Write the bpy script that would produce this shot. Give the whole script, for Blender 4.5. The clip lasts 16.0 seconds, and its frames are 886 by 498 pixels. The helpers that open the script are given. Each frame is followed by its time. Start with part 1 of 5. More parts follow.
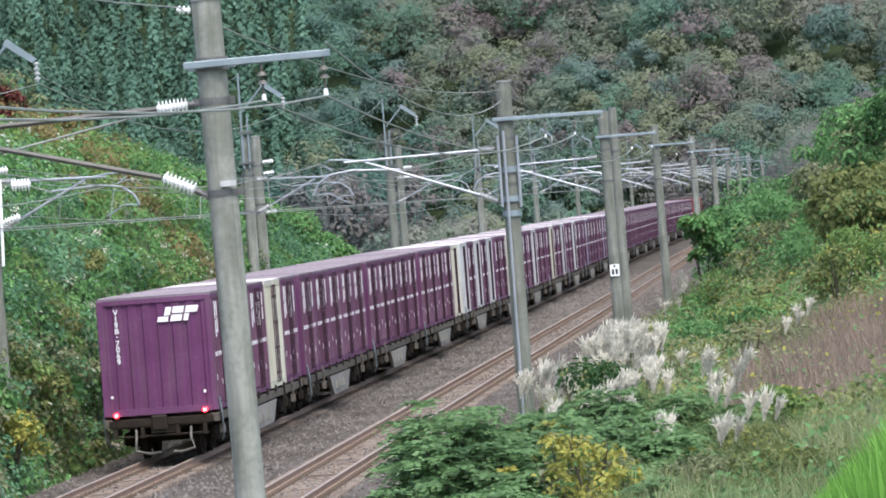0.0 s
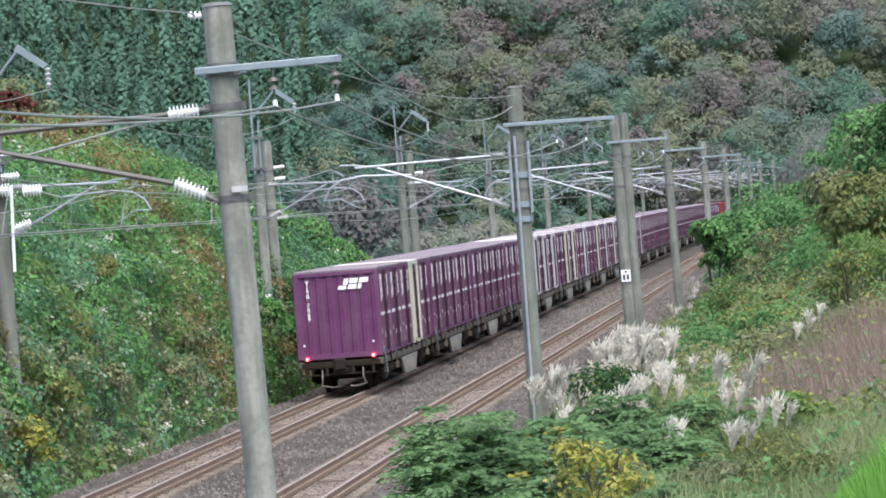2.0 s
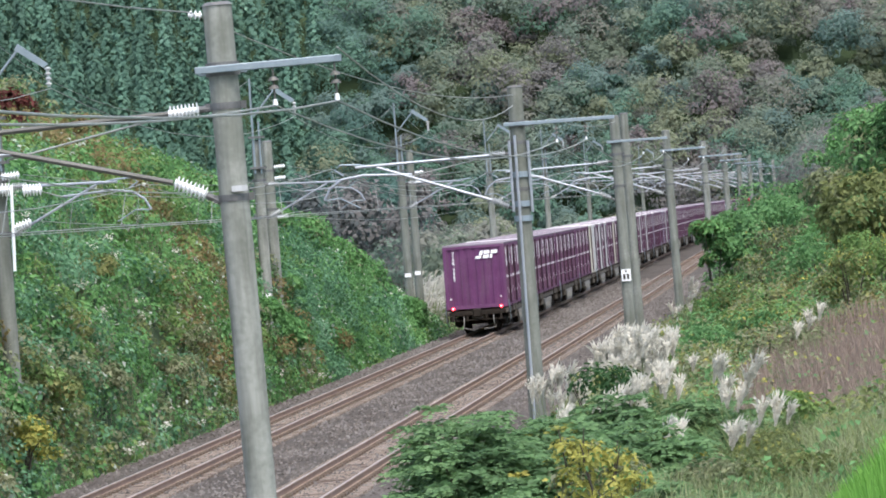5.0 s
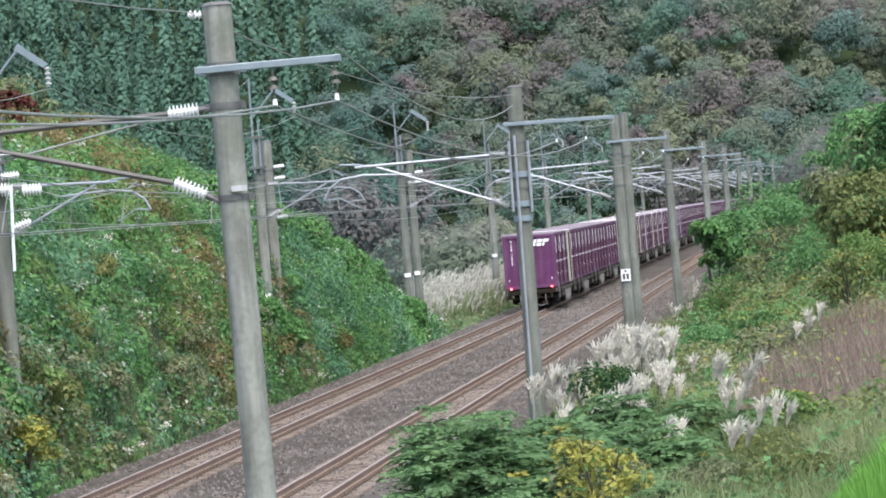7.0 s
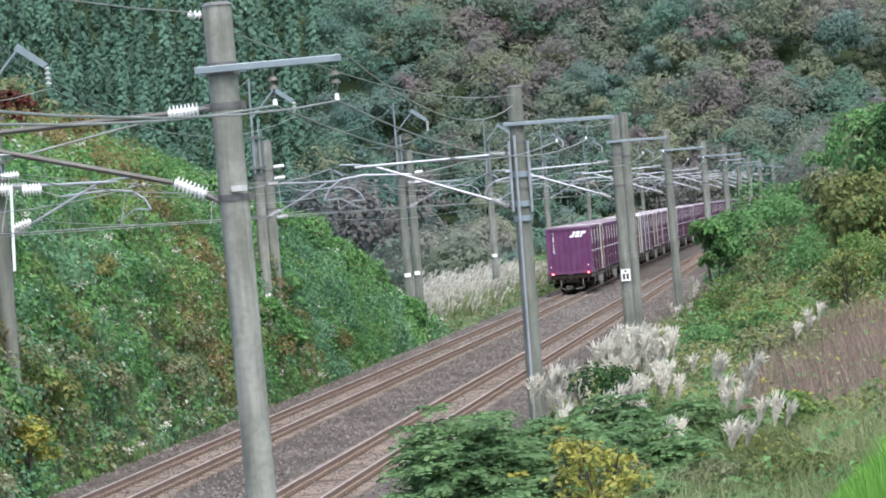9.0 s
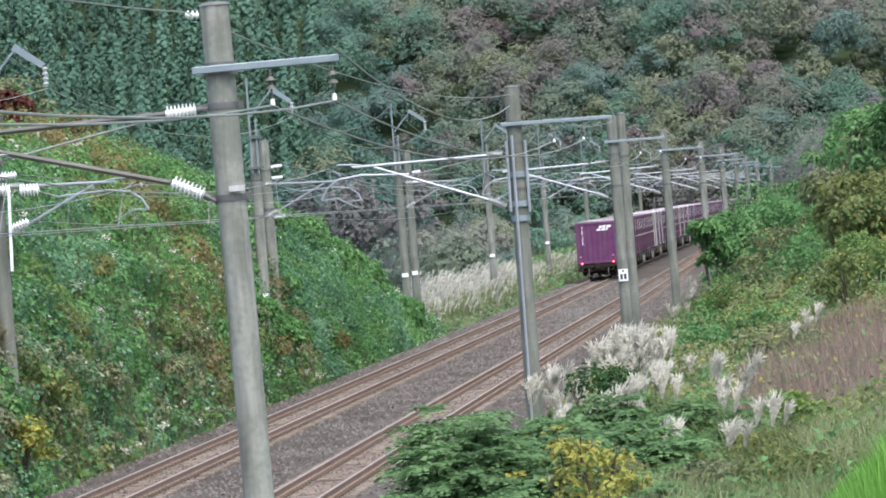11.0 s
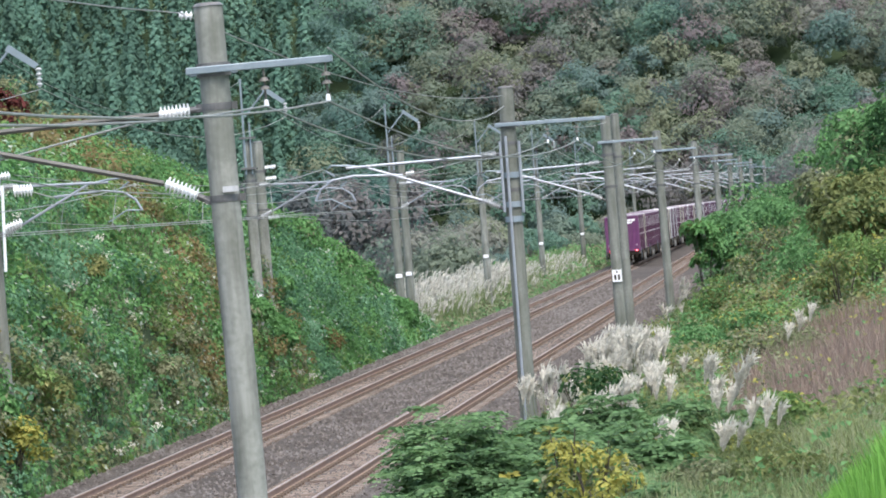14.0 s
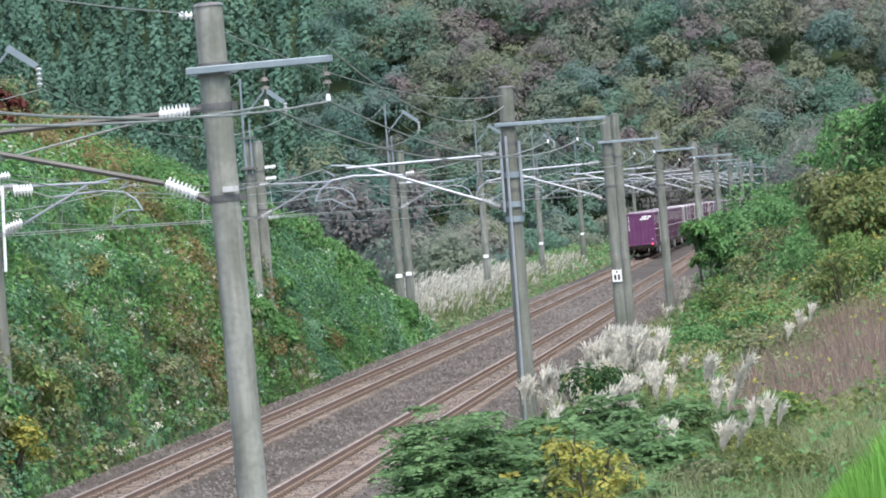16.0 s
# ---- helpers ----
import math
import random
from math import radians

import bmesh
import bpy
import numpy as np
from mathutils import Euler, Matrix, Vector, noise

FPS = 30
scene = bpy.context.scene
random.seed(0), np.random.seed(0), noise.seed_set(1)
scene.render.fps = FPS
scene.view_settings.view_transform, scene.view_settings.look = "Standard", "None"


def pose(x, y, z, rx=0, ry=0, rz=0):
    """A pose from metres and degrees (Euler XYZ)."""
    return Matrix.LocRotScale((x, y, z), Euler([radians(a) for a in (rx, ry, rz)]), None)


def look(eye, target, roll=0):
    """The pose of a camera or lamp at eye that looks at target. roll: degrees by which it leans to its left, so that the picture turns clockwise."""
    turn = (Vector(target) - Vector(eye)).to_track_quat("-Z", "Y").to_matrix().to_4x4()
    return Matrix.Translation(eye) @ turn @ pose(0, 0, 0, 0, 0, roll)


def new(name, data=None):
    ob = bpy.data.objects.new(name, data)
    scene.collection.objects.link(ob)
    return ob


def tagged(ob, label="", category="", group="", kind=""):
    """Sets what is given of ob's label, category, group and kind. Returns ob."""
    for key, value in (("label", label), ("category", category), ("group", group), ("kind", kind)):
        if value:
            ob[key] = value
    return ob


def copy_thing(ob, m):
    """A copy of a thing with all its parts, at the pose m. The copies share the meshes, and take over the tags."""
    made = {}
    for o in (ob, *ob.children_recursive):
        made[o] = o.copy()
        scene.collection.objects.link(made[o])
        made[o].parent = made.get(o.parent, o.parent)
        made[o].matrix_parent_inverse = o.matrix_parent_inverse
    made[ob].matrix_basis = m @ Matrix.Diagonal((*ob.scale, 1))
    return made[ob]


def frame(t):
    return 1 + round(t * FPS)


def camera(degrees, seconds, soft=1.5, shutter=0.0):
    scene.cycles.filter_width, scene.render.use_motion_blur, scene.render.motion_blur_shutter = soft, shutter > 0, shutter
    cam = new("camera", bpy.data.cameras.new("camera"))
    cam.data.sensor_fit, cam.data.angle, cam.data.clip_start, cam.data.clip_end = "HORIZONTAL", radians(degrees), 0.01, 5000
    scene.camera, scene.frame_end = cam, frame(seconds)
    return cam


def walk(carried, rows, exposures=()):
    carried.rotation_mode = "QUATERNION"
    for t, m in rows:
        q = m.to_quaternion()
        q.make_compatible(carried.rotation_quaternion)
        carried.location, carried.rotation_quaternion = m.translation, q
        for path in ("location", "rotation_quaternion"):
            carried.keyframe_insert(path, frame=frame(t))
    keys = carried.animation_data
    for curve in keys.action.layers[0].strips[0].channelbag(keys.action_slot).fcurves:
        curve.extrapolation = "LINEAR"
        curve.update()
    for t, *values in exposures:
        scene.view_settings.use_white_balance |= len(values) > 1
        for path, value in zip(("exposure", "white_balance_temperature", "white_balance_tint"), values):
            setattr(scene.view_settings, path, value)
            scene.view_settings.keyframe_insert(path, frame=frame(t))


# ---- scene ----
import collections

# The camera stands on a tripod at the origin, a little over five metres above the rails.
# x is to the right, y along the view, z = 0 at the top of the rails.
cam = camera(9.088, 16.0, soft=1.8)
EYE_Z, FOCAL, ROLL, TILT = 5.0228, 9865.0, 0.0761, 0.007238


def aim(dx, dy):
    """The camera's pose when the picture has shifted by dx, dy from its resting place."""
    c, s = math.cos(ROLL), math.sin(ROLL)
    yaw = (dx * c - dy * s) / FOCAL
    tilt = TILT + (-dx * s - dy * c) / FOCAL
    return look((0, 0, EYE_Z), (-100 * math.sin(yaw), 100 * math.cos(yaw), EYE_Z - 100 * math.tan(tilt)), -math.degrees(ROLL))


SHIFTS = [(0.0, -19.5, -8.6), (0.2, -14, -6), (0.5, -4.8, -1.8), (0.8, 0.4, 0.8), (1.0, 1.5, 1.4), (1.5, 1.5, 1.4), (2.0, 0.3, 1.2), (3.0, 0.3, 0.6),
          (3.5, 1.4, 0.0), (4.0, 1.0, 0.0), (6.5, 0.3, 0.3), (7.0, 0, 0), (9.0, 0, 0), (10.2, -0.8, 0.0), (11.5, -7.5, 0.1),
          (12.0, -10.6, 0.8), (12.5, -13.6, 1.1), (13.0, -15.3, 1.2), (13.5, -15.4, 1.2), (16.0, -15.4, 1.2)]
walk(cam, [(t, aim(dx, dy)) for t, dx, dy in SHIFTS])

# ---- overcast daylight ----
world = bpy.data.worlds.new("overcast_sky")
scene.world = world
world.use_nodes = True
wn, wl = world.node_tree.nodes, world.node_tree.links
wn.clear()
sky = wn.new("ShaderNodeTexSky")
sky.sky_type, sky.sun_disc = "NISHITA", False
sky.sun_elevation, sky.sun_rotation = radians(65), radians(160)
sky.air_density, sky.dust_density = 1.0, 3.0
bg = wn.new("ShaderNodeBackground")
bg.inputs["Strength"].default_value = 0.15
wout = wn.new("ShaderNodeOutputWorld")
wl.new(sky.outputs[0], bg.inputs[0])
wl.new(bg.outputs[0], wout.inputs[0])
sun = new("sun", bpy.data.lights.new("sun", "SUN"))
sun.data.energy, sun.data.angle, sun.data.color = 2.1, radians(45), (1.0, 0.98, 0.95)
sun.matrix_world = look((14, -38, 90), (0, 0, 0))
scene.view_settings.exposure = 1.2


# ---- materials ----
def material(name, colors, scale=8.0, rough=0.7, metal=0.0, bump=0.0, bump_scale=40.0, per="", vary=0.9, fine=60.0, spec=0.5, thin=0.0, grain=0.45, swing=1.2):
    """Colours mixed by noise at two scales; per: 'object' or 'island' shifts the mix piece by piece."""
    m = bpy.data.materials.new(name)
    m.use_nodes = True
    n, l = m.node_tree.nodes, m.node_tree.links
    b = n["Principled BSDF"]
    b.inputs["Roughness"].default_value, b.inputs["Metallic"].default_value = rough, metal
    b.inputs["Specular IOR Level"].default_value = spec
    co = n.new("ShaderNodeTexCoord")
    big = n.new("ShaderNodeTexNoise")
    big.inputs["Scale"].default_value, big.inputs["Detail"].default_value = scale, 5
    small = n.new("ShaderNodeTexNoise")
    small.inputs["Scale"].default_value, small.inputs["Detail"].default_value = fine, 4
    for t in (big, small):
        l.new(co.outputs["Object"], t.inputs["Vector"])
    mix = n.new("ShaderNodeMath")
    mix.operation = "MULTIPLY_ADD"
    l.new(small.outputs["Fac"], mix.inputs[0])
    mix.inputs[1].default_value = grain
    off = n.new("ShaderNodeMath")
    off.operation = "MULTIPLY_ADD"
    l.new(big.outputs["Fac"], off.inputs[0])
    off.inputs[1].default_value, off.inputs[2].default_value = swing, 0.73 - swing / 2 - grain
    l.new(off.outputs[0], mix.inputs[2])
    fac = mix
    if per:
        src = n.new("ShaderNodeObjectInfo" if per == "object" else "ShaderNodeNewGeometry")
        add = n.new("ShaderNodeMath")
        add.operation = "MULTIPLY_ADD"
        l.new(src.outputs["Random" if per == "object" else "Random Per Island"], add.inputs[0])
        add.inputs[1].default_value = vary
        sub = n.new("ShaderNodeMath")
        sub.operation = "SUBTRACT"
        l.new(mix.outputs[0], sub.inputs[0])
        sub.inputs[1].default_value = vary / 2
        l.new(sub.outputs[0], add.inputs[2])
        fac = add
    ramp = n.new("ShaderNodeValToRGB")
    e = ramp.color_ramp.elements
    while len(e) < len(colors):
        e.new(0.5)
    for i, c in enumerate(colors):
        e[i].position, e[i].color = 0.15 + 0.7 * i / max(1, len(colors) - 1), (*c, 1)
    l.new(fac.outputs[0], ramp.inputs["Fac"])
    l.new(ramp.outputs["Color"], b.inputs["Base Color"])
    if thin:
        b.inputs["Subsurface Weight"].default_value = 0.0
        tr = n.new("ShaderNodeBsdfTranslucent")
        l.new(ramp.outputs["Color"], tr.inputs["Color"])
        ms = n.new("ShaderNodeMixShader")
        ms.inputs[0].default_value = thin
        l.new(b.outputs[0], ms.inputs[1])
        l.new(tr.outputs[0], ms.inputs[2])
        l.new(ms.outputs[0], n["Material Output"].inputs[0])
    if bump:
        bt = n.new("ShaderNodeTexNoise")
        bt.inputs["Scale"].default_value, bt.inputs["Detail"].default_value = bump_scale, 6
        l.new(co.outputs["Object"], bt.inputs["Vector"])
        bp = n.new("ShaderNodeBump")
        bp.inputs["Strength"].default_value, bp.inputs["Distance"].default_value = bump, 0.02
        l.new(bt.outputs["Fac"], bp.inputs["Height"])
        l.new(bp.outputs["Normal"], b.inputs["Normal"])
    return m


def glow(name, color, strength):
    m = bpy.data.materials.new(name)
    m.use_nodes = True
    b = m.node_tree.nodes["Principled BSDF"]
    b.inputs["Base Color"].default_value = (*color, 1)
    b.inputs["Emission Color"].default_value = (*color, 1)
    b.inputs["Emission Strength"].default_value = strength
    return m


STEEL = material("galvanised_steel", [(0.185, 0.233, 0.264), (0.273, 0.326, 0.361)], 3, 0.5, 0.35, fine=30)
PIPE = material("bright_pipe", [(0.260, 0.285, 0.322), (0.360, 0.384, 0.422)], 3, 0.4, 0.3, fine=30)
DARK_STEEL = material("dark_steel", [(0.03, 0.028, 0.026), (0.07, 0.062, 0.055)], 4, 0.7, 0.2)
PORCELAIN = material("porcelain", [(0.72, 0.74, 0.76), (0.85, 0.86, 0.87)], 5, 0.25)
GREY_PORCELAIN = material("weathered_porcelain", [(0.34, 0.35, 0.36), (0.48, 0.49, 0.50)], 5, 0.35)
WIRE = material("weathered_wire", [(0.22, 0.235, 0.225), (0.33, 0.345, 0.33)], 5, 0.6, 0.3)
BAND = material("pole_band", [(0.10, 0.10, 0.10), (0.18, 0.18, 0.18)], 5, 0.6, 0.4)
BALLAST = material("ballast_stone", [(0.053, 0.046, 0.041), (0.084, 0.074, 0.067), (0.106, 0.095, 0.087), (0.142, 0.131, 0.123)], 0.3, 0.95, bump=0.25, bump_scale=11, fine=10, grain=1.0, spec=0.1)
RUSTY = material("brown_ballast", [(0.072, 0.05, 0.038), (0.13, 0.096, 0.076), (0.165, 0.128, 0.105), (0.235, 0.194, 0.164)], 0.5, 0.95, bump=0.2, bump_scale=11, fine=10, grain=0.9, spec=0.1)
CLIP = material("rusty_fastening", [(0.09, 0.066, 0.05), (0.15, 0.115, 0.09)], 3, 0.9, spec=0.15)
RAIL_RUST = material("rail_rust", [(0.24, 0.17, 0.13), (0.34, 0.25, 0.195)], 2, 0.85, 0.0, spec=0.2)
RAIL_TOP = material("rail_head", [(0.24, 0.19, 0.16), (0.32, 0.27, 0.235)], 2, 0.5, 0.3)
SLEEPER = material("sleeper_concrete", [(0.15, 0.115, 0.09), (0.24, 0.195, 0.16)], 3, 0.9, per="object")
SOIL = material("soil_and_leaf_litter", [(0.028, 0.045, 0.024), (0.042, 0.064, 0.032), (0.056, 0.08, 0.042)], 0.3, 1.0, fine=3, spec=0.1)


# ---- mesh tools ----
def join(name, verts, faces, mat, parent=None, label="", smooth=False):
    me = bpy.data.meshes.new(name)
    me.from_pydata(verts, [], faces)
    me.update()
    for m in mat if isinstance(mat, (list, tuple)) else [mat]:
        me.materials.append(m)
    if smooth:
        me.polygons.foreach_set("use_smooth", [True] * len(me.polygons))
    ob = new(name, me)
    ob.parent = parent
    return tagged(ob, label)


def part(name, bm, mat, parent=None, label="", smooth=False):
    """One bmesh as one mesh object under its thing."""
    bmesh.ops.recalc_face_normals(bm, faces=bm.faces)
    me = bpy.data.meshes.new(name)
    bm.to_mesh(me)
    bm.free()
    for m in mat if isinstance(mat, (list, tuple)) else [mat]:
        me.materials.append(m)
    if smooth:
        me.polygons.foreach_set("use_smooth", [True] * len(me.polygons))
        me.set_sharp_from_angle(angle=radians(40))
    ob = new(name, me)
    ob.parent = parent
    return tagged(ob, label)


def box(bm, x0, x1, y0, y1, z0, z1, mat=0, bevel=0.0):
    r = bmesh.ops.create_cube(bm, size=1, matrix=Matrix.Translation(((x0 + x1) / 2, (y0 + y1) / 2, (z0 + z1) / 2)) @ Matrix.Diagonal((x1 - x0, y1 - y0, z1 - z0, 1)))
    fs = {f for v in r["verts"] for f in v.link_faces}
    for f in fs:
        f.material_index = mat
    if bevel:
        es = {e for v in r["verts"] for e in v.link_edges}
        bmesh.ops.bevel(bm, geom=list(es), offset=bevel, segments=1, affect="EDGES")


def rod(bm, a, b, r0, r1=None, seg=8, mat=0):
    a, b = Vector(a), Vector(b)
    d = b - a
    m = Matrix.Translation((a + b) / 2) @ d.to_track_quat("Z", "Y").to_matrix().to_4x4()
    r = bmesh.ops.create_cone(bm, cap_ends=True, segments=seg, radius1=r0, radius2=r0 if r1 is None else r1, depth=d.length, matrix=m)
    for f in {f for v in r["verts"] for f in v.link_faces}:
        f.material_index = mat


def pipe_path(bm, pts, r, seg=7, mat=0):
    """A round bar bent along points."""
    pts = [Vector(p) for p in pts]
    rings = []
    for i, p in enumerate(pts):
        d = (pts[min(i + 1, len(pts) - 1)] - pts[max(i - 1, 0)]).normalized()
        q = d.to_track_quat("Z", "Y")
        rings.append([bm.verts.new(p + q @ Vector((r * math.cos(2 * math.pi * k / seg), r * math.sin(2 * math.pi * k / seg), 0))) for k in range(seg)])
    for a, b in zip(rings, rings[1:]):
        for k in range(seg):
            bm.faces.new((a[k], a[(k + 1) % seg], b[(k + 1) % seg], b[k])).material_index = mat
    for ring in (rings[0], rings[-1]):
        bm.faces.new(ring).material_index = mat


def empty(name, m=None, label="", category="", group=""):
    ob = new(name)
    ob.empty_display_size = 0.3
    if m is not None:
        ob.matrix_basis = m
    return tagged(ob, label, category, group)


# ---- the line of the railway ----
def line_x(y):
    """x of the far track's centre at the distance y, and its slope."""
    v = min(y, 650.0) / 100
    x = -13.4755 + 5.27637 * v + 1.18565 * v ** 2 - 0.31487 * v ** 3 + 0.0281948 * v ** 4
    s = (5.27637 + 2.3713 * v - 0.94461 * v ** 2 + 0.112779 * v ** 3) / 100
    if y > 650:
        x += s * (y - 650) + 0.00012 * (y - 650) ** 2
        s += 0.00024 * (y - 650)
    return x, s


def beside(y, l, z=0.0):
    """The point l metres to the right of the far track's centre."""
    x, s = line_x(y)
    n = math.hypot(1, s)
    return Vector((x + l / n, y - l * s / n, z))


def heading(y):
    return -math.degrees(math.atan(line_x(y)[1]))


def steps(a, b, n):
    return [a + (b - a) * i / n for i in range(n + 1)]


def smooth_step(v, a, b):
    v = min(1.0, max(0.0, (v - a) / (b - a)))
    return v * v * (3 - 2 * v)


def table(v, pts):
    for (a, p), (b, q) in zip(pts, pts[1:]):
        if v <= b:
            return p + (q - p) * max(0.0, v - a) / (b - a)
    return pts[-1][1]


NEAR = 4.16


def ground_z(x, y):
    """Height of the ground: cutting on the one side, low bank on the other, mountain behind."""
    cx, s = line_x(y)
    l = (x - cx) / math.hypot(1, s)
    wob = 0.35 * noise.noise((x * 0.25, y * 0.12, 3.1)) + 0.15 * noise.noise((x * 0.9, y * 0.6, 7.7))
    far = smooth_step(y, 640, 760)
    if -2.3 < l < NEAR + 2.9:
        z = -0.75
    elif l <= -2.3:
        h = table(y, [(0, 6), (112, 6.2), (126, 7.8), (140, 8.4), (152, 8.6), (168, 8.0), (190, 6.6), (205, 4.9), (222, 2.3), (238, 0.6), (330, 0.6), (420, 0.6)])
        d = -2.3 - l
        z = -0.75 + (h + 0.5) * (1 - math.exp(-d / 2.0)) + wob * min(1, d)
        z -= smooth_step(y, 205, 240) * smooth_step(d, 3, 22) * 7.0
    else:
        d = l - NEAR - 2.9
        low = 0.75 * smooth_step(d, 0, 4)
        z = -0.75 + low + 0.9 * smooth_step(d, 3, 9) + wob * min(1, d)
        z += smooth_step(y, 120, 190) * smooth_step(d, 2.5, 12) * 4.2 * (1 + 0.5 * smooth_step(d, 10, 30))
        z = max(z, table(y, [(0, 3.4), (12, 3.3), (30, 2.9), (40, 2.2), (50, 1.2), (78, 0.2), (90, -2), (100, -9)]) * smooth_step(d, 0, 5) + (1 - smooth_step(d, 0, 5)) * -0.75)
    if y > 560:
        m = -6 + max(0.0, y - 760) * 0.62 + 10 * noise.noise((x * 0.012, y * 0.01, 1.3)) + 3 * noise.noise((x * 0.05, y * 0.05, 2.3))
        m = min(m, 300 + 20 * noise.noise((x * 0.01, y * 0.01, 0)))
        z = z * (1 - far) + m * far
    return z


def axis(spans):
    out = []
    for a, b, step in spans:
        out += list(np.arange(a, b, step))
    return out + [spans[-1][1]]


def build_ground():
    ys = axis([(-400, -20, 40), (-20, 60, 5), (60, 330, 2.5), (330, 640, 15), (640, 1400, 12), (1400, 4200, 200)])
    ls = axis([(-2600, -200, 200), (-200, -40, 16), (-40, -12, 3), (-12, -2.3, 0.6467), (-2.3, 7.06, 1.56), (7.06, 16, 0.75), (16, 40, 3), (40, 200, 16), (200, 2600, 200)])
    verts, faces, w = [], [], len(ls)
    for y in ys:
        cx = line_x(max(y, -20))[0]
        verts += [(cx + l, y, ground_z(cx + l, y)) for l in ls]
    for j in range(len(ys) - 1):
        for i in range(w - 1):
            a = j * w + i
            faces.append((a, a + 1, a + w + 1, a + w))
    tagged(join("ground", verts, faces, SOIL, smooth=True), "overgrown soil of a railway cutting below a wooded mountain", "ground", kind="structure")


build_ground()


# ---- track bed ----
def strip(name, profile, ys, mat, label, category="", jitter=0.0):
    """A profile of (l, z) carried along the line."""
    verts, faces, w = [], [], len(profile)
    for y in ys:
        for l, z in profile:
            j = jitter * noise.noise((l * 2.1, y * 1.3, 5.5))
            verts.append(beside(y, l + j, z + 0.35 * j))
    for j in range(len(ys) - 1):
        for i in range(w - 1):
            a = j * w + i
            faces.append((a, a + 1, a + w + 1, a + w))
    return tagged(join(name, verts, faces, mat, smooth=True), label, category or name, kind="structure")


def build_bed():
    ys = axis([(-20, 60, 8), (60, 250, 0.8), (250, 420, 3), (420, 900, 12)])
    prof = [(-2.7, -0.80), (-2.3, -0.45), (-1.9, -0.215), (-1.1, -0.2)] + [(v, -0.2) for v in (-0.4, 0.4, 1.1)] + [(1.7, -0.21), (2.08, -0.23), (2.5, -0.21)]
    prof += [(NEAR + v, -0.2) for v in (-1.1, -0.4, 0.4, 1.1)] + [(NEAR + 1.95, -0.215), (NEAR + 2.6, -0.55), (NEAR + 3.3, -0.80)]
    strip("ballast", prof, ys, BALLAST, "grey-brown crushed stone ballast under two tracks", "ballast", 0.09)
    for k, c in enumerate((0.0, NEAR)):
        strip("ballast", [(c - 0.95, -0.21), (c - 0.8, -0.165), (c - 0.3, -0.155), (c + 0.3, -0.155), (c + 0.8, -0.165), (c + 0.95, -0.21)], ys, RUSTY,
              "rust-stained ballast between the rails", "ballast", 0.05)


def rail_mesh(l, y0, y1):
    prof = [(-0.064, -0.153), (0.064, -0.153), (0.064, -0.14), (0.010, -0.12), (0.009, -0.045), (0.0325, -0.03), (0.0325, -0.004), (0.026, 0), (-0.026, 0), (-0.0325, -0.004),
            (-0.0325, -0.03), (-0.009, -0.045), (-0.010, -0.12), (-0.064, -0.14)]
    ys = axis([(y0, min(y1, 60), 10), (60, 420, 4), (420, y1, 15)])
    verts, faces, w = [], [], len(prof)
    for y in ys:
        verts += [beside(y, l + a, z) for a, z in prof]
    for j in range(len(ys) - 1):
        for i in range(w):
            a, b = j * w + i, j * w + (i + 1) % w
            faces.append((a, b, b + w, a + w))
    return verts, faces


def build_track(centre):
    track = empty("railway_track", None, "narrow-gauge railway track with rusty-sided rails on sleepers", "railway track", "tracks of the double line")
    for side in (-0.566, 0.566):
        v, f = rail_mesh(centre + side, -20, 800)
        ob = join("rail", v, f, [RAIL_RUST, RAIL_TOP], track, "steel rail with polished head")
        mats = [1 if (i % 14) in (6, 7, 8) else 0 for i in range(len(f))]
        ob.data.polygons.foreach_set("material_index", mats)
    return track


def sleeper_bm():
    bm = bmesh.new()
    box(bm, -1.0, 1.0, -0.12, 0.12, -0.32, -0.150, 0)
    for s in (-1, 1):
        box(bm, s * 0.566 - 0.16, s * 0.566 - 0.07, -0.1, 0.1, -0.152, -0.098, 1)
        box(bm, s * 0.566 + 0.07, s * 0.566 + 0.20, -0.11, 0.11, -0.152, -0.105, 1)
    return bm


def build_sleepers(track, centre):
    bm = sleeper_bm()
    me = bpy.data.meshes.new("sleeper")
    bm.to_mesh(me)
    bm.free()
    me.materials.append(SLEEPER), me.materials.append(CLIP)
    y, n = 56.0, 0
    while n < 300:
        ob = new("sleeper", me)
        ob.parent = track
        ob.matrix_basis = Matrix.Translation(beside(y, centre)) @ pose(0, 0, 0, 0, 0, heading(y) + random.uniform(-0.4, 0.4))
        y += 0.62
        n += 1
    bits = ([], [])
    src = [v.co.copy() for v in me.vertices]
    polys = [(tuple(p.vertices), p.material_index) for p in me.polygons]
    mats = []
    while y < 420:
        m = Matrix.Translation(beside(y, centre)) @ pose(0, 0, 0, 0, 0, heading(y))
        o = len(bits[0])
        bits[0].extend(m @ v for v in src)
        bits[1].extend(tuple(i + o for i in p) for p, _ in polys)
        mats += [k for _, k in polys]
        y += 0.62
    ob = join("sleeper_run", bits[0], bits[1], [SLEEPER, CLIP], track)
    ob.data.polygons.foreach_set("material_index", mats)
    tagged(ob, kind="stuff")


STONE = material("ballast_stones", [(0.058, 0.05, 0.045), (0.084, 0.074, 0.067), (0.106, 0.095, 0.087), (0.142, 0.131, 0.123)], 0.25, 0.95, per="island", fine=4, spec=0.15)


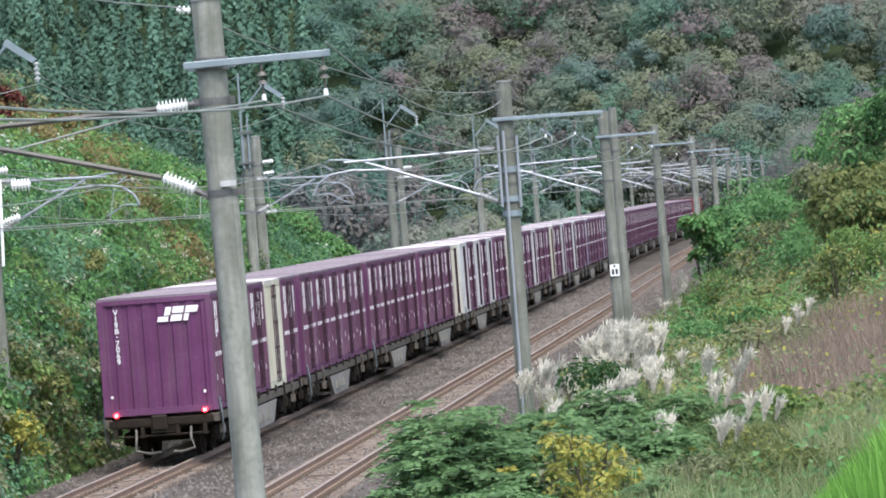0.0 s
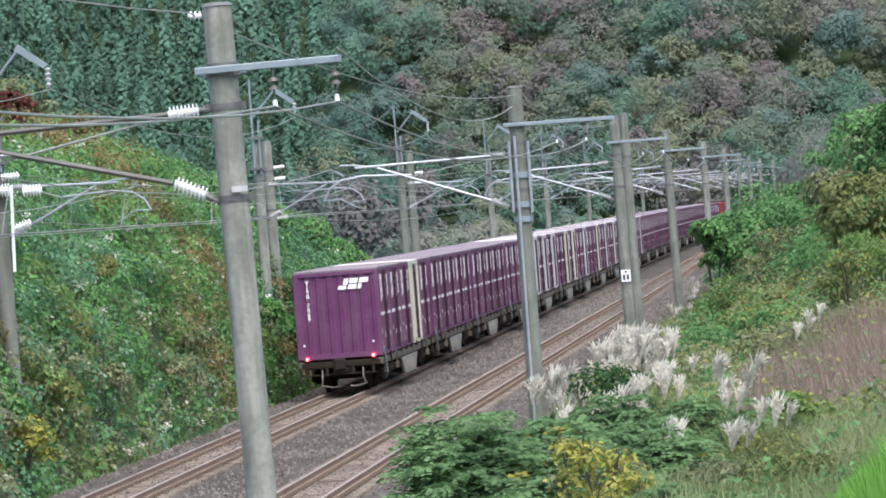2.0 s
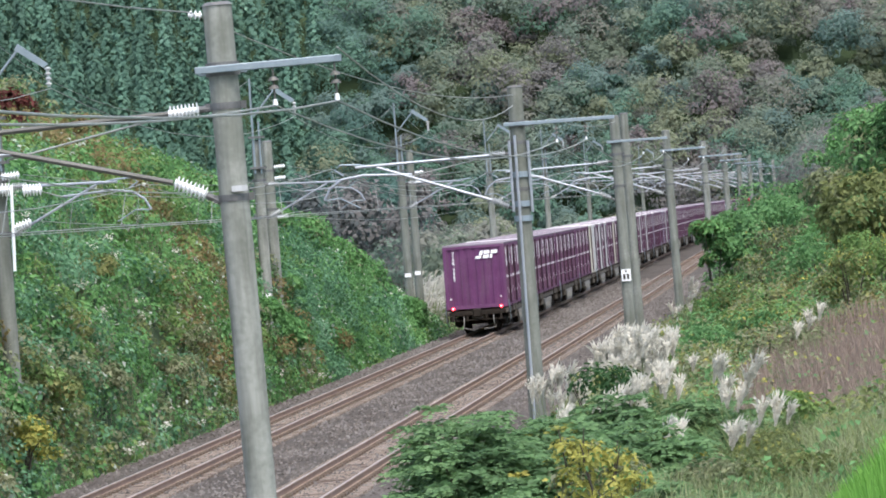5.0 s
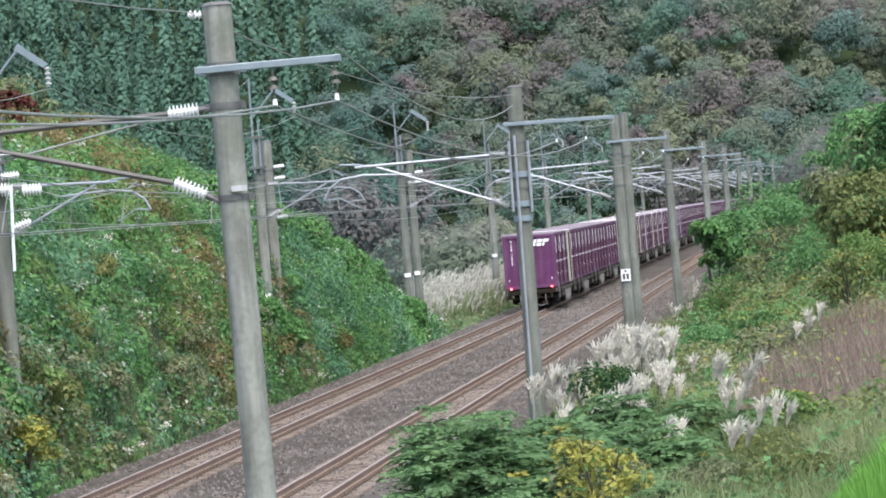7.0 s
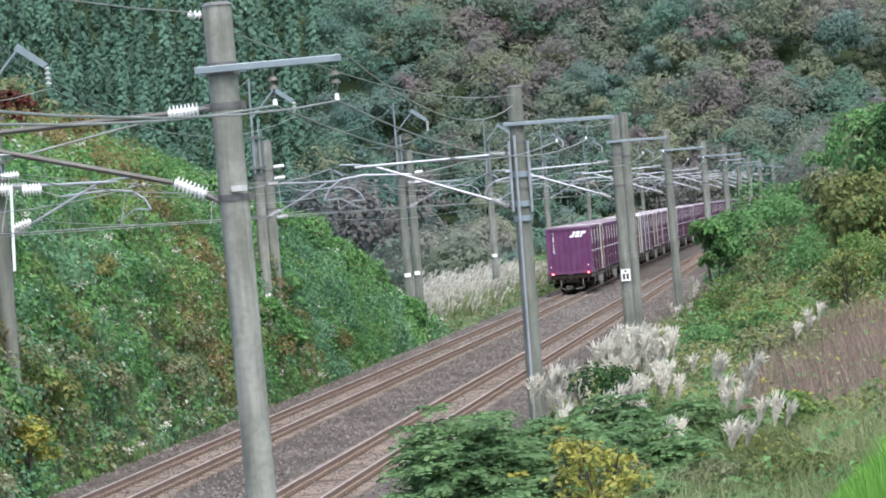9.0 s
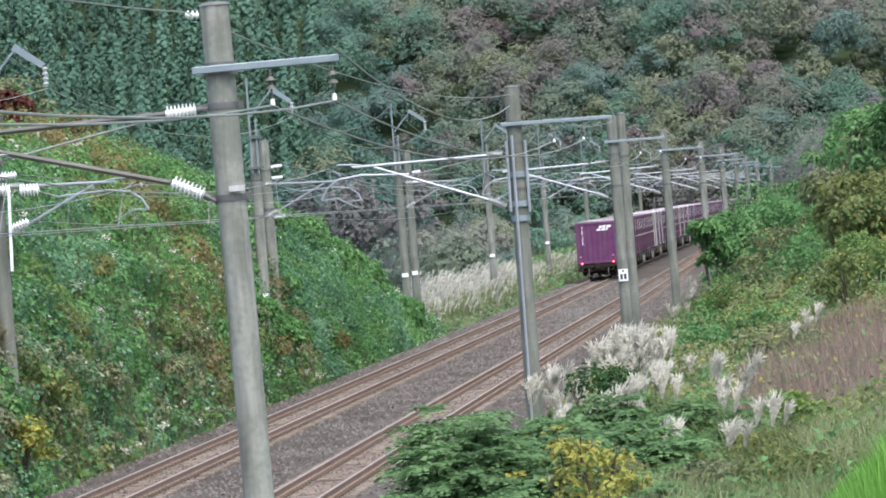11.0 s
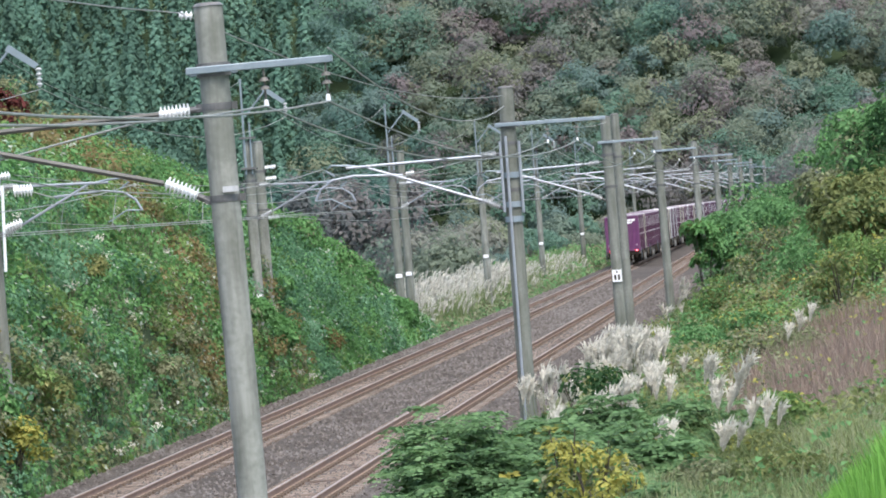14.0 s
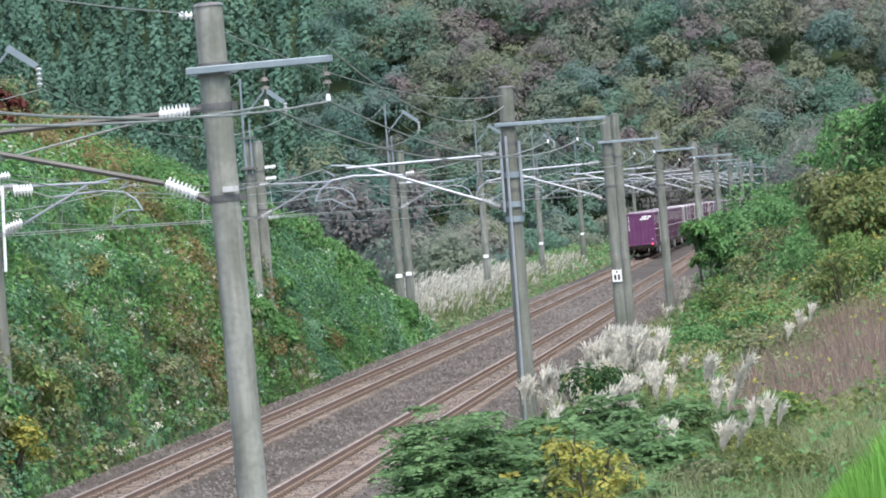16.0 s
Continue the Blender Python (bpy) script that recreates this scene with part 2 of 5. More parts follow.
def build_stones():
    """Loose crushed stones over the nearer track bed, joined."""
    rs = np.random.default_rng(3)
    n = 56000
    y = 62 + (rs.random(n) ** 1.3) * 280
    l = rs.uniform(-2.25, NEAR + 2.4, n)
    pts = np.array([beside(a, b) for a, b in zip(y, l)])
    drop = np.maximum(0, np.maximum(-1.9 - l, l - NEAR - 1.95)) * 0.52
    pts[:, 2] = -0.205 - drop + rs.uniform(-0.01, 0.03, n)
    for c in (0.0, NEAR):
        pts[:, 2] += np.where(np.abs(l - c) < 0.85, 0.035, 0.0)
        near_rail = np.abs(np.abs(l - c) - 0.566) < 0.13
        pts[near_rail, 2] -= 0.06
    s = rs.uniform(0.018, 0.042, (n, 1, 1)) * (1 + (y[:, None, None] - 62) / 300)
    octa = np.array([(1, 0, -0.4), (0, 1, -0.4), (-1, 0, -0.4), (0, -1, -0.4), (0, 0, 0.8)], float)
    v = (octa[None] + rs.normal(0, 0.22, (n, 5, 3))) * s + pts[:, None, :]
    tri = np.array([(0, 1, 4), (1, 2, 4), (2, 3, 4), (3, 0, 4)])
    f = (np.arange(n)[:, None, None] * 5 + tri[None]).reshape(-1)
    me = bpy.data.meshes.new("crushed_stone")
    me.vertices.add(5 * n)
    me.vertices.foreach_set("co", v.astype(np.float32).ravel())
    me.loops.add(len(f))
    me.polygons.add(len(f) // 3)
    me.loops.foreach_set("vertex_index", f.astype(np.int32))
    me.polygons.foreach_set("loop_start", (np.arange(len(f) // 3) * 3).astype(np.int32))
    me.update(calc_edges=True)
    me.materials.append(STONE)
    tagged(new("crushed_stone", me), "loose grey and brown crushed stones of the track bed", "stones", kind="stuff")


# ---- the container train ----
def paint(name, colors, rough=0.6, dirt=0.5, spec=0.2, grime=(0.10, 0.085, 0.075)):
    """Sheet paint with long vertical dirt runs."""
    m = material(name, colors, 1.1, rough, fine=14, per="object", vary=0.5, spec=spec)
    n, l = m.node_tree.nodes, m.node_tree.links
    b = n["Principled BSDF"]
    src = b.inputs["Base Color"].links[0].from_socket
    co = n.new("ShaderNodeTexCoord")
    mp = n.new("ShaderNodeMapping")
    mp.inputs["Scale"].default_value = (7, 7, 0.7)
    t = n.new("ShaderNodeTexNoise")
    t.inputs["Scale"].default_value, t.inputs["Detail"].default_value = 1.0, 5
    l.new(co.outputs["Object"], mp.inputs[0])
    l.new(mp.outputs[0], t.inputs["Vector"])
    r = n.new("ShaderNodeMapRange")
    r.inputs["From Min"].default_value, r.inputs["From Max"].default_value = 0.45, 0.75
    r.inputs["To Max"].default_value = dirt
    l.new(t.outputs["Fac"], r.inputs["Value"])
    mx = n.new("ShaderNodeMix")
    mx.data_type = "RGBA"
    mx.inputs["B"].default_value = (*grime, 1)
    l.new(r.outputs[0], mx.inputs["Factor"])
    l.new(src, mx.inputs["A"])
    l.new(mx.outputs["Result"], b.inputs["Base Color"])
    return m


PURPLE = paint("purple_container_paint", [(0.09, 0.026, 0.08), (0.112, 0.036, 0.102), (0.14, 0.056, 0.128)], 0.55, 0.3)
PURPLE_SIDE = paint("weathered_purple_paint", [(0.095, 0.038, 0.07), (0.145, 0.068, 0.115), (0.22, 0.135, 0.185)], 0.75, 0.45, 0.08)
CREAM = paint("cream_container_paint", [(0.52, 0.51, 0.41), (0.66, 0.65, 0.54)], 0.5, 0.35)
PALE = paint("pale_grey_container_paint", [(0.46, 0.47, 0.48), (0.60, 0.61, 0.62)], 0.5, 0.4)
LILAC = paint("lilac_grey_container_paint", [(0.20, 0.17, 0.26), (0.28, 0.24, 0.34)], 0.5, 0.4)
ROOF_PURPLE = paint("faded_purple_roof", [(0.13, 0.108, 0.135), (0.21, 0.18, 0.21)], 0.5, 0.3)
ROOF_WHITE = paint("pale_roof", [(0.42, 0.40, 0.41), (0.55, 0.53, 0.53)], 0.5, 0.2)
WHITE = material("white_marking", [(0.74, 0.74, 0.75), (0.86, 0.86, 0.87)], 6, 0.6)
WAGON_GREY = paint("dirty_wagon_paint", [(0.07, 0.062, 0.052), (0.14, 0.125, 0.105)], 0.8, 0.5)
LOCK_GAP_DARK = material("dark_lock_and_gap", [(0.03, 0.014, 0.024), (0.06, 0.03, 0.048)], 3, 0.7, spec=0.15)
BELLY = paint("dusty_side_plate", [(0.17, 0.165, 0.15), (0.27, 0.26, 0.235)], 0.8, 0.45)
WAGON_DARK = material("brake_dust_brown", [(0.014, 0.011, 0.009), (0.035, 0.028, 0.022)], 4, 0.9, spec=0.15)
TAIL_RED = glow("tail_lamp_red", (1.0, 0.03, 0.05), 2.0)
TAIL_CORE = glow("tail_lamp_core", (1.0, 0.45, 0.45), 3.0)
LOCO_RED = paint("red_locomotive_paint", [(0.20, 0.022, 0.03), (0.27, 0.035, 0.045)], 0.4, 0.3)
GLASS = material("dark_window_glass", [(0.02, 0.025, 0.03), (0.03, 0.035, 0.04)], 2, 0.08)
DULL = material("dull_pipe", [(0.075, 0.074, 0.066), (0.125, 0.12, 0.11)], 3, 0.6, 0.2, fine=30)
CONCRETE = paint("pole_concrete", [(0.115, 0.124, 0.105), (0.165, 0.175, 0.15), (0.205, 0.215, 0.19), (0.30, 0.308, 0.28)], 0.9, 0.8, 0.2, (0.085, 0.09, 0.072))
CL, CW, CH, DECK = 3.715, 2.45, 2.5, 1.0


def slab(bm, x, y0, y1, z0, z1, t=0.012, mat=0):
    """A thin plate lying on a side wall at x."""
    box(bm, min(x, x + t), max(x, x + t), y0, y1, z0, z1, mat)


def ribbed_end(bm, y, out):
    """The corrugated end sheet: shallow vertical ribs between the corner posts."""
    xs, zs = [], []
    n = 7
    for i in range(n):
        a = -1.10 + 2.2 * i / n
        w = 2.2 / n
        xs += [a, a + w * 0.10, a + w * 0.28, a + w * 0.38]
        zs += [0, 0.0, -0.026, -0.026]
        xs += [a + w * 0.62, a + w * 0.72]
        zs += [-0.026, 0.0]
    xs.append(1.10), zs.append(0)
    lo = [bm.verts.new((x, y + out * d, 0.14)) for x, d in zip(xs, zs)]
    hi = [bm.verts.new((x, y + out * d, CH - 0.12)) for x, d in zip(xs, zs)]
    for i in range(len(xs) - 1):
        bm.faces.new((lo[i], lo[i + 1], hi[i + 1], hi[i]))


def ribbed_door(bm, x, s, y0, y1, z0, z1):
    """A pressed steel door leaf: broad raised ribs on a backing sheet."""
    prof = [(y0, -0.02), (y0, 0.03), (y0 + 0.03, 0.0)]
    for j in range(5):
        a = y0 + 0.09 + j * 0.33
        prof += [(a - 0.02, 0.0), (a, 0.052), (a + 0.17, 0.052), (a + 0.19, 0.0)]
    prof += [(y1 - 0.005, 0.0), (y1, 0.03), (y1, -0.02)]
    lo = [bm.verts.new((x + s * d, y, z0)) for y, d in prof]
    hi = [bm.verts.new((x + s * d, y, z1)) for y, d in prof]
    for i in range(len(prof) - 1):
        bm.faces.new((lo[i], lo[i + 1], hi[i + 1], hi[i]))
    bm.faces.new(lo[::-1]), bm.faces.new(hi)


def build_container(name, body, side, roof, label, marks=True):
    c = empty(name, None, label, "container", "containers of the train")
    w, h = CW / 2, CH
    bm = bmesh.new()
    box(bm, -w + 0.05, w - 0.05, 0.05, CL - 0.05, 0.12, h - 0.06)
    ribbed_end(bm, 0.022, -1)
    ribbed_end(bm, CL - 0.022, 1)
    part("body", bm, body, c)
    bm = bmesh.new()
    for x in (-w, w - 0.13):
        for y in (0, CL - 0.13):
            box(bm, x, x + 0.13, y, y + 0.13, 0, h - 0.03, 0, 0.012)
    for y in (0, CL - 0.1):
        box(bm, -w + 0.13, w - 0.13, y, y + 0.1, 0.0, 0.14)
        box(bm, -w + 0.13, w - 0.13, y, y + 0.1, h - 0.13, h - 0.03)
    for x in (-w, w - 0.1):
        box(bm, x, x + 0.1, 0.13, CL - 0.13, 0.0, 0.14)
        box(bm, x, x + 0.1, 0.13, CL - 0.13, h - 0.13, h - 0.03)
    part("frame", bm, body, c)
    bm = bmesh.new()
    prof = [(0.01, 0.02)]
    for i in range(6):
        y = 0.35 + i * 0.6
        prof += [(y, 0.02), (y + 0.02, 0.038), (y + 0.09, 0.038), (y + 0.11, 0.02)]
    prof.append((CL - 0.01, 0.02))
    lo = [bm.verts.new((-w + 0.01, y, h + z)) for y, z in prof] + [bm.verts.new((-w + 0.01, CL - 0.01, h - 0.03)), bm.verts.new((-w + 0.01, 0.01, h - 0.03))]
    hi = [bm.verts.new((w - 0.01, v.co.y, v.co.z)) for v in lo]
    for i in range(len(lo)):
        k = (i + 1) % len(lo)
        bm.faces.new((lo[i], lo[k], hi[k], hi[i]))
    bm.faces.new(lo), bm.faces.new(hi[::-1])
    part("roof", bm, roof, c)
    for sgn in (1, -1):
        for k, (y0, y1) in enumerate(((0.15, 1.845), (1.87, 3.565))):
            bm = bmesh.new()
            x = sgn * (w - 0.05)
            ribbed_door(bm, x, sgn, y0, y1, 0.16, h - 0.15)
            door = part("door", bm, side, c)
            bm = bmesh.new()
            for yy in ((y1 - 0.12, y1 - 0.45) if k == 0 else (y0 + 0.12, y0 + 0.45)):
                rod(bm, (x + sgn * 0.075, yy, 0.1), (x + sgn * 0.075, yy, h - 0.1), 0.012, seg=5)
                for zz in (0.3, 0.9, 1.5, 2.1):
                    box(bm, x + sgn * 0.075 - 0.02, x + sgn * 0.075 + 0.02, yy - 0.03, yy + 0.03, zz, zz + 0.04)
            tagged(part("lock_rod", bm, LOCK_GAP_DARK, door, "dark locking bars"), kind="stuff")
            # Thin dark strips put the shade of the door gaps into colour.
            bm = bmesh.new()
            for yy in (y0 - 0.012, y1 + 0.012):
                slab(bm, x - sgn * 0.005, yy - 0.014, yy + 0.014, 0.16, h - 0.15, sgn * 0.012)
            tagged(part("door_gap", bm, LOCK_GAP_DARK, door, "dark strip that draws the shaded gap beside the door"), kind="stuff")
            if marks:
                bm = bmesh.new()
                for j, z0, z1 in ((1, 0.96, 0.20), (2, 0.88, 0.20), (4, 1.04, 0.42)) if k == 0 else ((0, 0.96, 0.20), (1, 1.02, 0.20), (3, 0.84, 0.22)):
                    a = y0 + 0.10 + j * 0.33
                    slab(bm, x + sgn * 0.053, a - 0.01, a + 0.17, h - z0, h - (z0 + z1) / 2 - 0.02, sgn * 0.004)
                    slab(bm, x + sgn * 0.053, a - 0.01, a + 0.17, h - (z0 + z1) / 2 + 0.02, h - z1, sgn * 0.004)
                for j in range(5):
                    a = y0 + 0.10 + j * 0.33
                    slab(bm, x + sgn * 0.053, a - 0.01, a + 0.17, 1.13, 1.225, sgn * 0.004)
                for j in ((0, 0.62), (3, 0.5)):
                    a = y0 + 0.12 + j[0] * 0.33
                    slab(bm, x + sgn * 0.053, a, a + 0.06, j[1], j[1] + 0.13, sgn * 0.004)
                tagged(part("marking", bm, WHITE, door, "white stencilled marking panels"), kind="stuff")
    return c


def lettering(text, size, mat, parent, name="lettering", label=""):
    cu = bpy.data.curves.new("lettering", "FONT")
    cu.body, cu.size, cu.align_x, cu.align_y, cu.extrude, cu.offset = text, size, "CENTER", "CENTER", 0.002, 0.003
    tmp = bpy.data.objects.new("tmp", cu)
    scene.collection.objects.link(tmp)
    bpy.context.view_layer.update()
    me = bpy.data.meshes.new_from_object(tmp.evaluated_get(bpy.context.evaluated_depsgraph_get()))
    bpy.data.objects.remove(tmp)
    bpy.data.curves.remove(cu)
    me.materials.clear()
    me.materials.append(mat)
    ob = new(name, me)
    ob.parent = parent
    return tagged(ob, label)


def mark_tail(c):
    """Company mark, running number and small plates on the end that faces back."""
    for i, ch in enumerate("V19B-7069"):
        ob = lettering("·" if ch == "-" else ch, 0.165, WHITE, c, "letter")
        ob.matrix_basis = pose(-0.82, -0.008, 2.21 - i * 0.131, 90, 0, 0)
    bm = bmesh.new()

    def slant(x0, x1, z0, z1):
        s = 0.28
        vs = []
        for y in (-0.012, -0.003):
            vs.append([bm.verts.new((x + s * (z - 2.1), y, z)) for x, z in ((x0, z0), (x1, z0), (x1, z1), (x0, z1))])
        a, b = vs
        bm.faces.new(a), bm.faces.new(b[::-1])
        for k in range(4):
            bm.faces.new((a[k], a[(k + 1) % 4], b[(k + 1) % 4], b[k]))
    for x0, x1, z0, z1 in ((0.10, 0.33, 1.95, 2.06), (0.22, 0.35, 2.08, 2.26), (0.38, 0.62, 1.95, 2.09), (0.38, 0.62, 2.12, 2.26), (0.66, 0.76, 1.95, 2.10), (0.66, 0.92, 2.12, 2.26)):
        slant(x0, x1, z0, z1)
    tagged(part("company_mark", bm, WHITE, c, "white slanted block mark"), kind="stuff")
    for x in (-1.02, 0.97):
        bm = bmesh.new()
        box(bm, x - 0.028, x + 0.028, -0.012, -0.003, 0.39, 0.45)
        part("plate", bm, WHITE, c, "small white plate")


def build_wagon():
    """A flat container wagon, its tail end at y = 0; 20.4 m over the couplers."""
    wgn = empty("flat_wagon", None, "dirty grey container flat wagon on two bogies", "railway wagon", "wagons of the train")
    bm = bmesh.new()
    for x in (-1.22, 1.06):
        box(bm, x, x + 0.16, 0.0, 19.4, 0.76, 0.94, 0, 0.01)
    for i in range(14):
        y = 0.3 + i * 1.43
        box(bm, -1.06, 1.06, y, y + 0.14, 0.72, 0.92)
    box(bm, -0.25, 0.25, 0.1, 19.3, 0.60, 0.90)
    part("underframe", bm, WAGON_GREY, wgn)
    for sgn in (1, -1):
        bm = bmesh.new()
        x = sgn * 1.215
        pr = [(6.6, 0.72), (7.6, 0.22), (11.8, 0.22), (12.8, 0.72)]
        fr = [bm.verts.new((x, y, z)) for y, z in pr]
        bk = [bm.verts.new((x - sgn * 0.08, y, z)) for y, z in pr]
        bm.faces.new(fr), bm.faces.new(bk[::-1])
        for k in range(4):
            bm.faces.new((fr[k], fr[(k + 1) % 4], bk[(k + 1) % 4], bk[k]))
        for y in (8.2, 9.1, 10.3):
            box(bm, min(x, x + sgn * 0.04), max(x, x + sgn * 0.04), y, y + 0.35, 0.36, 0.56)
        part("side_plate", bm, BELLY, wgn, "pale trapezoid side plate")
        for i in range(10):
            bm = bmesh.new()
            y = 0.35 + i * 2.0
            box(bm, sgn * 1.16 - 0.10, sgn * 1.16 + 0.10, y, y + 0.28, 0.90, 1.06, 0, 0.02)
            if 5.5 < y < 13.2:
                part("twist_lock", bm, WAGON_DARK, wgn)
                continue
            rod(bm, (sgn * 1.25, y + 0.1, 0.55), (sgn * 1.25, y + 0.1, 1.02), 0.025, seg=6)
            box(bm, sgn * 1.24 - 0.05, sgn * 1.24 + 0.05, y + 0.08, y + 0.30, 0.50, 0.68)
            part("twist_lock", bm, WAGON_DARK if i % 2 else WAGON_GREY, wgn)
        bm = bmesh.new()
        pipe_path(bm, [(sgn * 1.24, 0.25, 1.25), (sgn * 1.27, 0.3, 0.9), (sgn * 1.27, 0.45, 0.5), (sgn * 1.2, 0.7, 0.35)], 0.022)
        part("brake_lever", bm, STEEL, wgn)
    for yc in (2.7, 16.7):
        bg_ = part("bogie", bogie_frame(yc), WAGON_DARK, wgn)
        for yw in (yc - 0.95, yc + 0.95):
            for sgn in (1, -1):
                bm = bmesh.new()
                rod(bm, (sgn * 0.51, yw, 0.43), (sgn * 0.64, yw, 0.43), 0.43, seg=24)
                rod(bm, (sgn * 0.64, yw, 0.43), (sgn * 0.70, yw, 0.43), 0.34, 0.30, seg=20)
                part("wheel", bm, WAGON_DARK, bg_, "dark steel wheel")
            bm = bmesh.new()
            rod(bm, (-0.95, yw, 0.43), (0.95, yw, 0.43), 0.075, seg=10)
            part("axle", bm, WAGON_DARK, bg_)
    for y, sgn in ((0.0, -1), (19.4, 1)):
        bm = bmesh.new()
        box(bm, -1.12, 1.12, y - 0.05, y + 0.05, 0.76, 0.92, 0, 0.01)
        for x in (-1.0, -0.42, 0.34, 0.92):
            box(bm, x - 0.04, x + 0.04, y - 0.04, y + 0.04, 0.52, 0.77)
        rod(bm, (-1.0, y, 0.55), (1.0, y, 0.55), 0.022, seg=6)
        part("end_beam", bm, WAGON_DARK, wgn)
        bm = bmesh.new()
        box(bm, -0.11, 0.11, min(y, y + sgn * 0.48), max(y, y + sgn * 0.48), 0.72, 0.96, 0, 0.03)
        box(bm, -0.17, 0.17, min(y + sgn * 0.3, y + sgn * 0.5), max(y + sgn * 0.3, y + sgn * 0.5), 0.66, 1.0, 0, 0.04)
        part("coupler", bm, WAGON_DARK, wgn, "rusty knuckle coupler")
        for x, q in ((-0.55, -0.2), (0.62, 0.15)):
            bm = bmesh.new()
            pipe_path(bm, [(x, y + sgn * 0.05, 0.7), (x, y + sgn * 0.16, 0.45), (x + 0.1 * (q > 0) - 0.02, y + sgn * 0.22, 0.25), (x - q * 1.4, y + sgn * 0.2, 0.18), (x - q * 2.6, y + sgn * 0.18, 0.2)], 0.028)
            part("brake_hose", bm, DULL, wgn, "curved grey brake hose")
    return wgn


def bogie_frame(yc):
    bm = bmesh.new()
    for sgn in (1, -1):
        x = sgn * 0.92
        box(bm, x - 0.07, x + 0.07, yc - 1.25, yc + 1.25, 0.42, 0.60, 0, 0.03)
        box(bm, x - 0.09, x + 0.09, yc - 0.30, yc + 0.30, 0.24, 0.44, 0, 0.03)
        for yw in (yc - 0.95, yc + 0.95):
            box(bm, x - 0.12, x + 0.12, yw - 0.17, yw + 0.17, 0.30, 0.58, 0, 0.04)
        for k in (-0.14, 0.14):
            rod(bm, (x, yc + k, 0.40), (x, yc + k, 0.66), 0.09, seg=10)
    box(bm, -0.95, 0.95, yc - 0.22, yc + 0.22, 0.44, 0.64)
    return bm


def add_tail_lamps(wgn):
    for x in (-0.95, 0.95):
        bm = bmesh.new()
        rod(bm, (x, -0.02, 1.03), (x, -0.10, 1.03), 0.06, seg=16)
        lamp = part("tail_lamp", bm, TAIL_RED, wgn, "glowing red tail lamp")
        bm = bmesh.new()
        rod(bm, (x, -0.10, 1.03), (x, -0.115, 1.03), 0.026, seg=14)
        part("lens", bm, TAIL_CORE, lamp)
        bm = bmesh.new()
        box(bm, x - 0.05, x + 0.05, -0.05, 0.05, 0.86, 0.96)
        part("lamp_bracket", bm, WAGON_DARK, wgn)


def build_loco():
    lo = empty("electric_locomotive", None, "red electric freight locomotive at the head of the train", "locomotive")
    bm = bmesh.new()
    box(bm, -1.4, 1.4, 0.3, 20.2, 0.95, 3.55, 0, 0.12)
    part("body", bm, LOCO_RED, lo)
    bm = bmesh.new()
    box(bm, -1.15, 1.15, 0.8, 19.7, 3.55, 3.75, 0, 0.05)
    part("roof", bm, DARK_STEEL, lo)
    for x in (-0.65, 0.65):
        bm = bmesh.new()
        box(bm, x - 0.45, x + 0.45, 0.27, 0.31, 2.45, 3.15, 0, 0.01)
        part("windscreen", bm, GLASS, lo, "dark windscreen pane")
    for i in range(5):
        for s in (-1, 1):
            bm = bmesh.new()
            box(bm, s * 1.40 - 0.015, s * 1.40 + 0.015, 3 + i * 3.2, 4.4 + i * 3.2, 2.4, 3.0)
            part("grille", bm, DARK_STEEL, lo)
    for yc in (3.6, 16.6):
        bg_ = part("bogie", bogie_frame(yc), WAGON_DARK, lo)
        for yw in (yc - 0.95, yc + 0.95):
            for s in (-1, 1):
                bm = bmesh.new()
                rod(bm, (s * 0.51, yw, 0.5), (s * 0.66, yw, 0.5), 0.5, seg=20)
                part("wheel", bm, WAGON_DARK, bg_)
    bm = bmesh.new()
    pipe_path(bm, [(0, 4.6, 3.7), (0, 3.4, 4.5), (0, 4.4, 5.15)], 0.03)
    rod(bm, (-0.8, 4.4, 5.17), (0.8, 4.4, 5.17), 0.025)
    part("pantograph", bm, STEEL, lo)
    return lo


# Containers from the tail forward: p purple, c cream, g pale grey, l lilac, w purple under a pale roof.
LOADS = ["pppcp", "ppppp", "ppppp", "ppppc", "gpgpg", "ppcpc", "ppgpp", "pcppg", "ppgpp", "plppp", "pplpg"] + ["ppppp"] * 10
TRAIN = []


def build_train():
    protos = {
        "p": build_container("freight_container", PURPLE, PURPLE_SIDE, ROOF_PURPLE, "weathered purple steel freight container with white markings"),
        "w": build_container("freight_container", PURPLE, PURPLE_SIDE, ROOF_WHITE, "weathered purple freight container with a pale roof"),
        "c": build_container("freight_container", CREAM, CREAM, ROOF_WHITE, "cream steel freight container with a white roof", False),
        "g": build_container("freight_container", PALE, PALE, ROOF_WHITE, "pale grey steel freight container", False),
        "l": build_container("freight_container", LILAC, LILAC, ROOF_WHITE, "lilac-grey steel freight container"),
    }
    used = set()
    first = build_wagon()
    for k, load in enumerate(LOADS):
        wgn = first if k == 0 else copy_thing(first, Matrix())
        TRAIN.append((wgn, 20.4 * k, 0.0))
        for j, ch in enumerate(load):
            if k == 0 and j == 0:
                c = build_container("freight_container", PURPLE, PURPLE_SIDE, ROOF_PURPLE, "purple ribbed freight container at the tail with white mark and number")
                mark_tail(c)
            elif ch in used:
                c = copy_thing(protos[ch], Matrix())
            else:
                c = protos[ch]
                used.add(ch)
            TRAIN.append((c, 20.4 * k + 0.02 + 3.86 * j, DECK))
    add_tail_lamps(first)
    TRAIN.append((build_loco(), 20.4 * len(LOADS), 0.0))


def tail_at(t):
    """How far along the line the tail of the train is."""
    return 118.6 + 20.45 * t - 0.042 * t * t


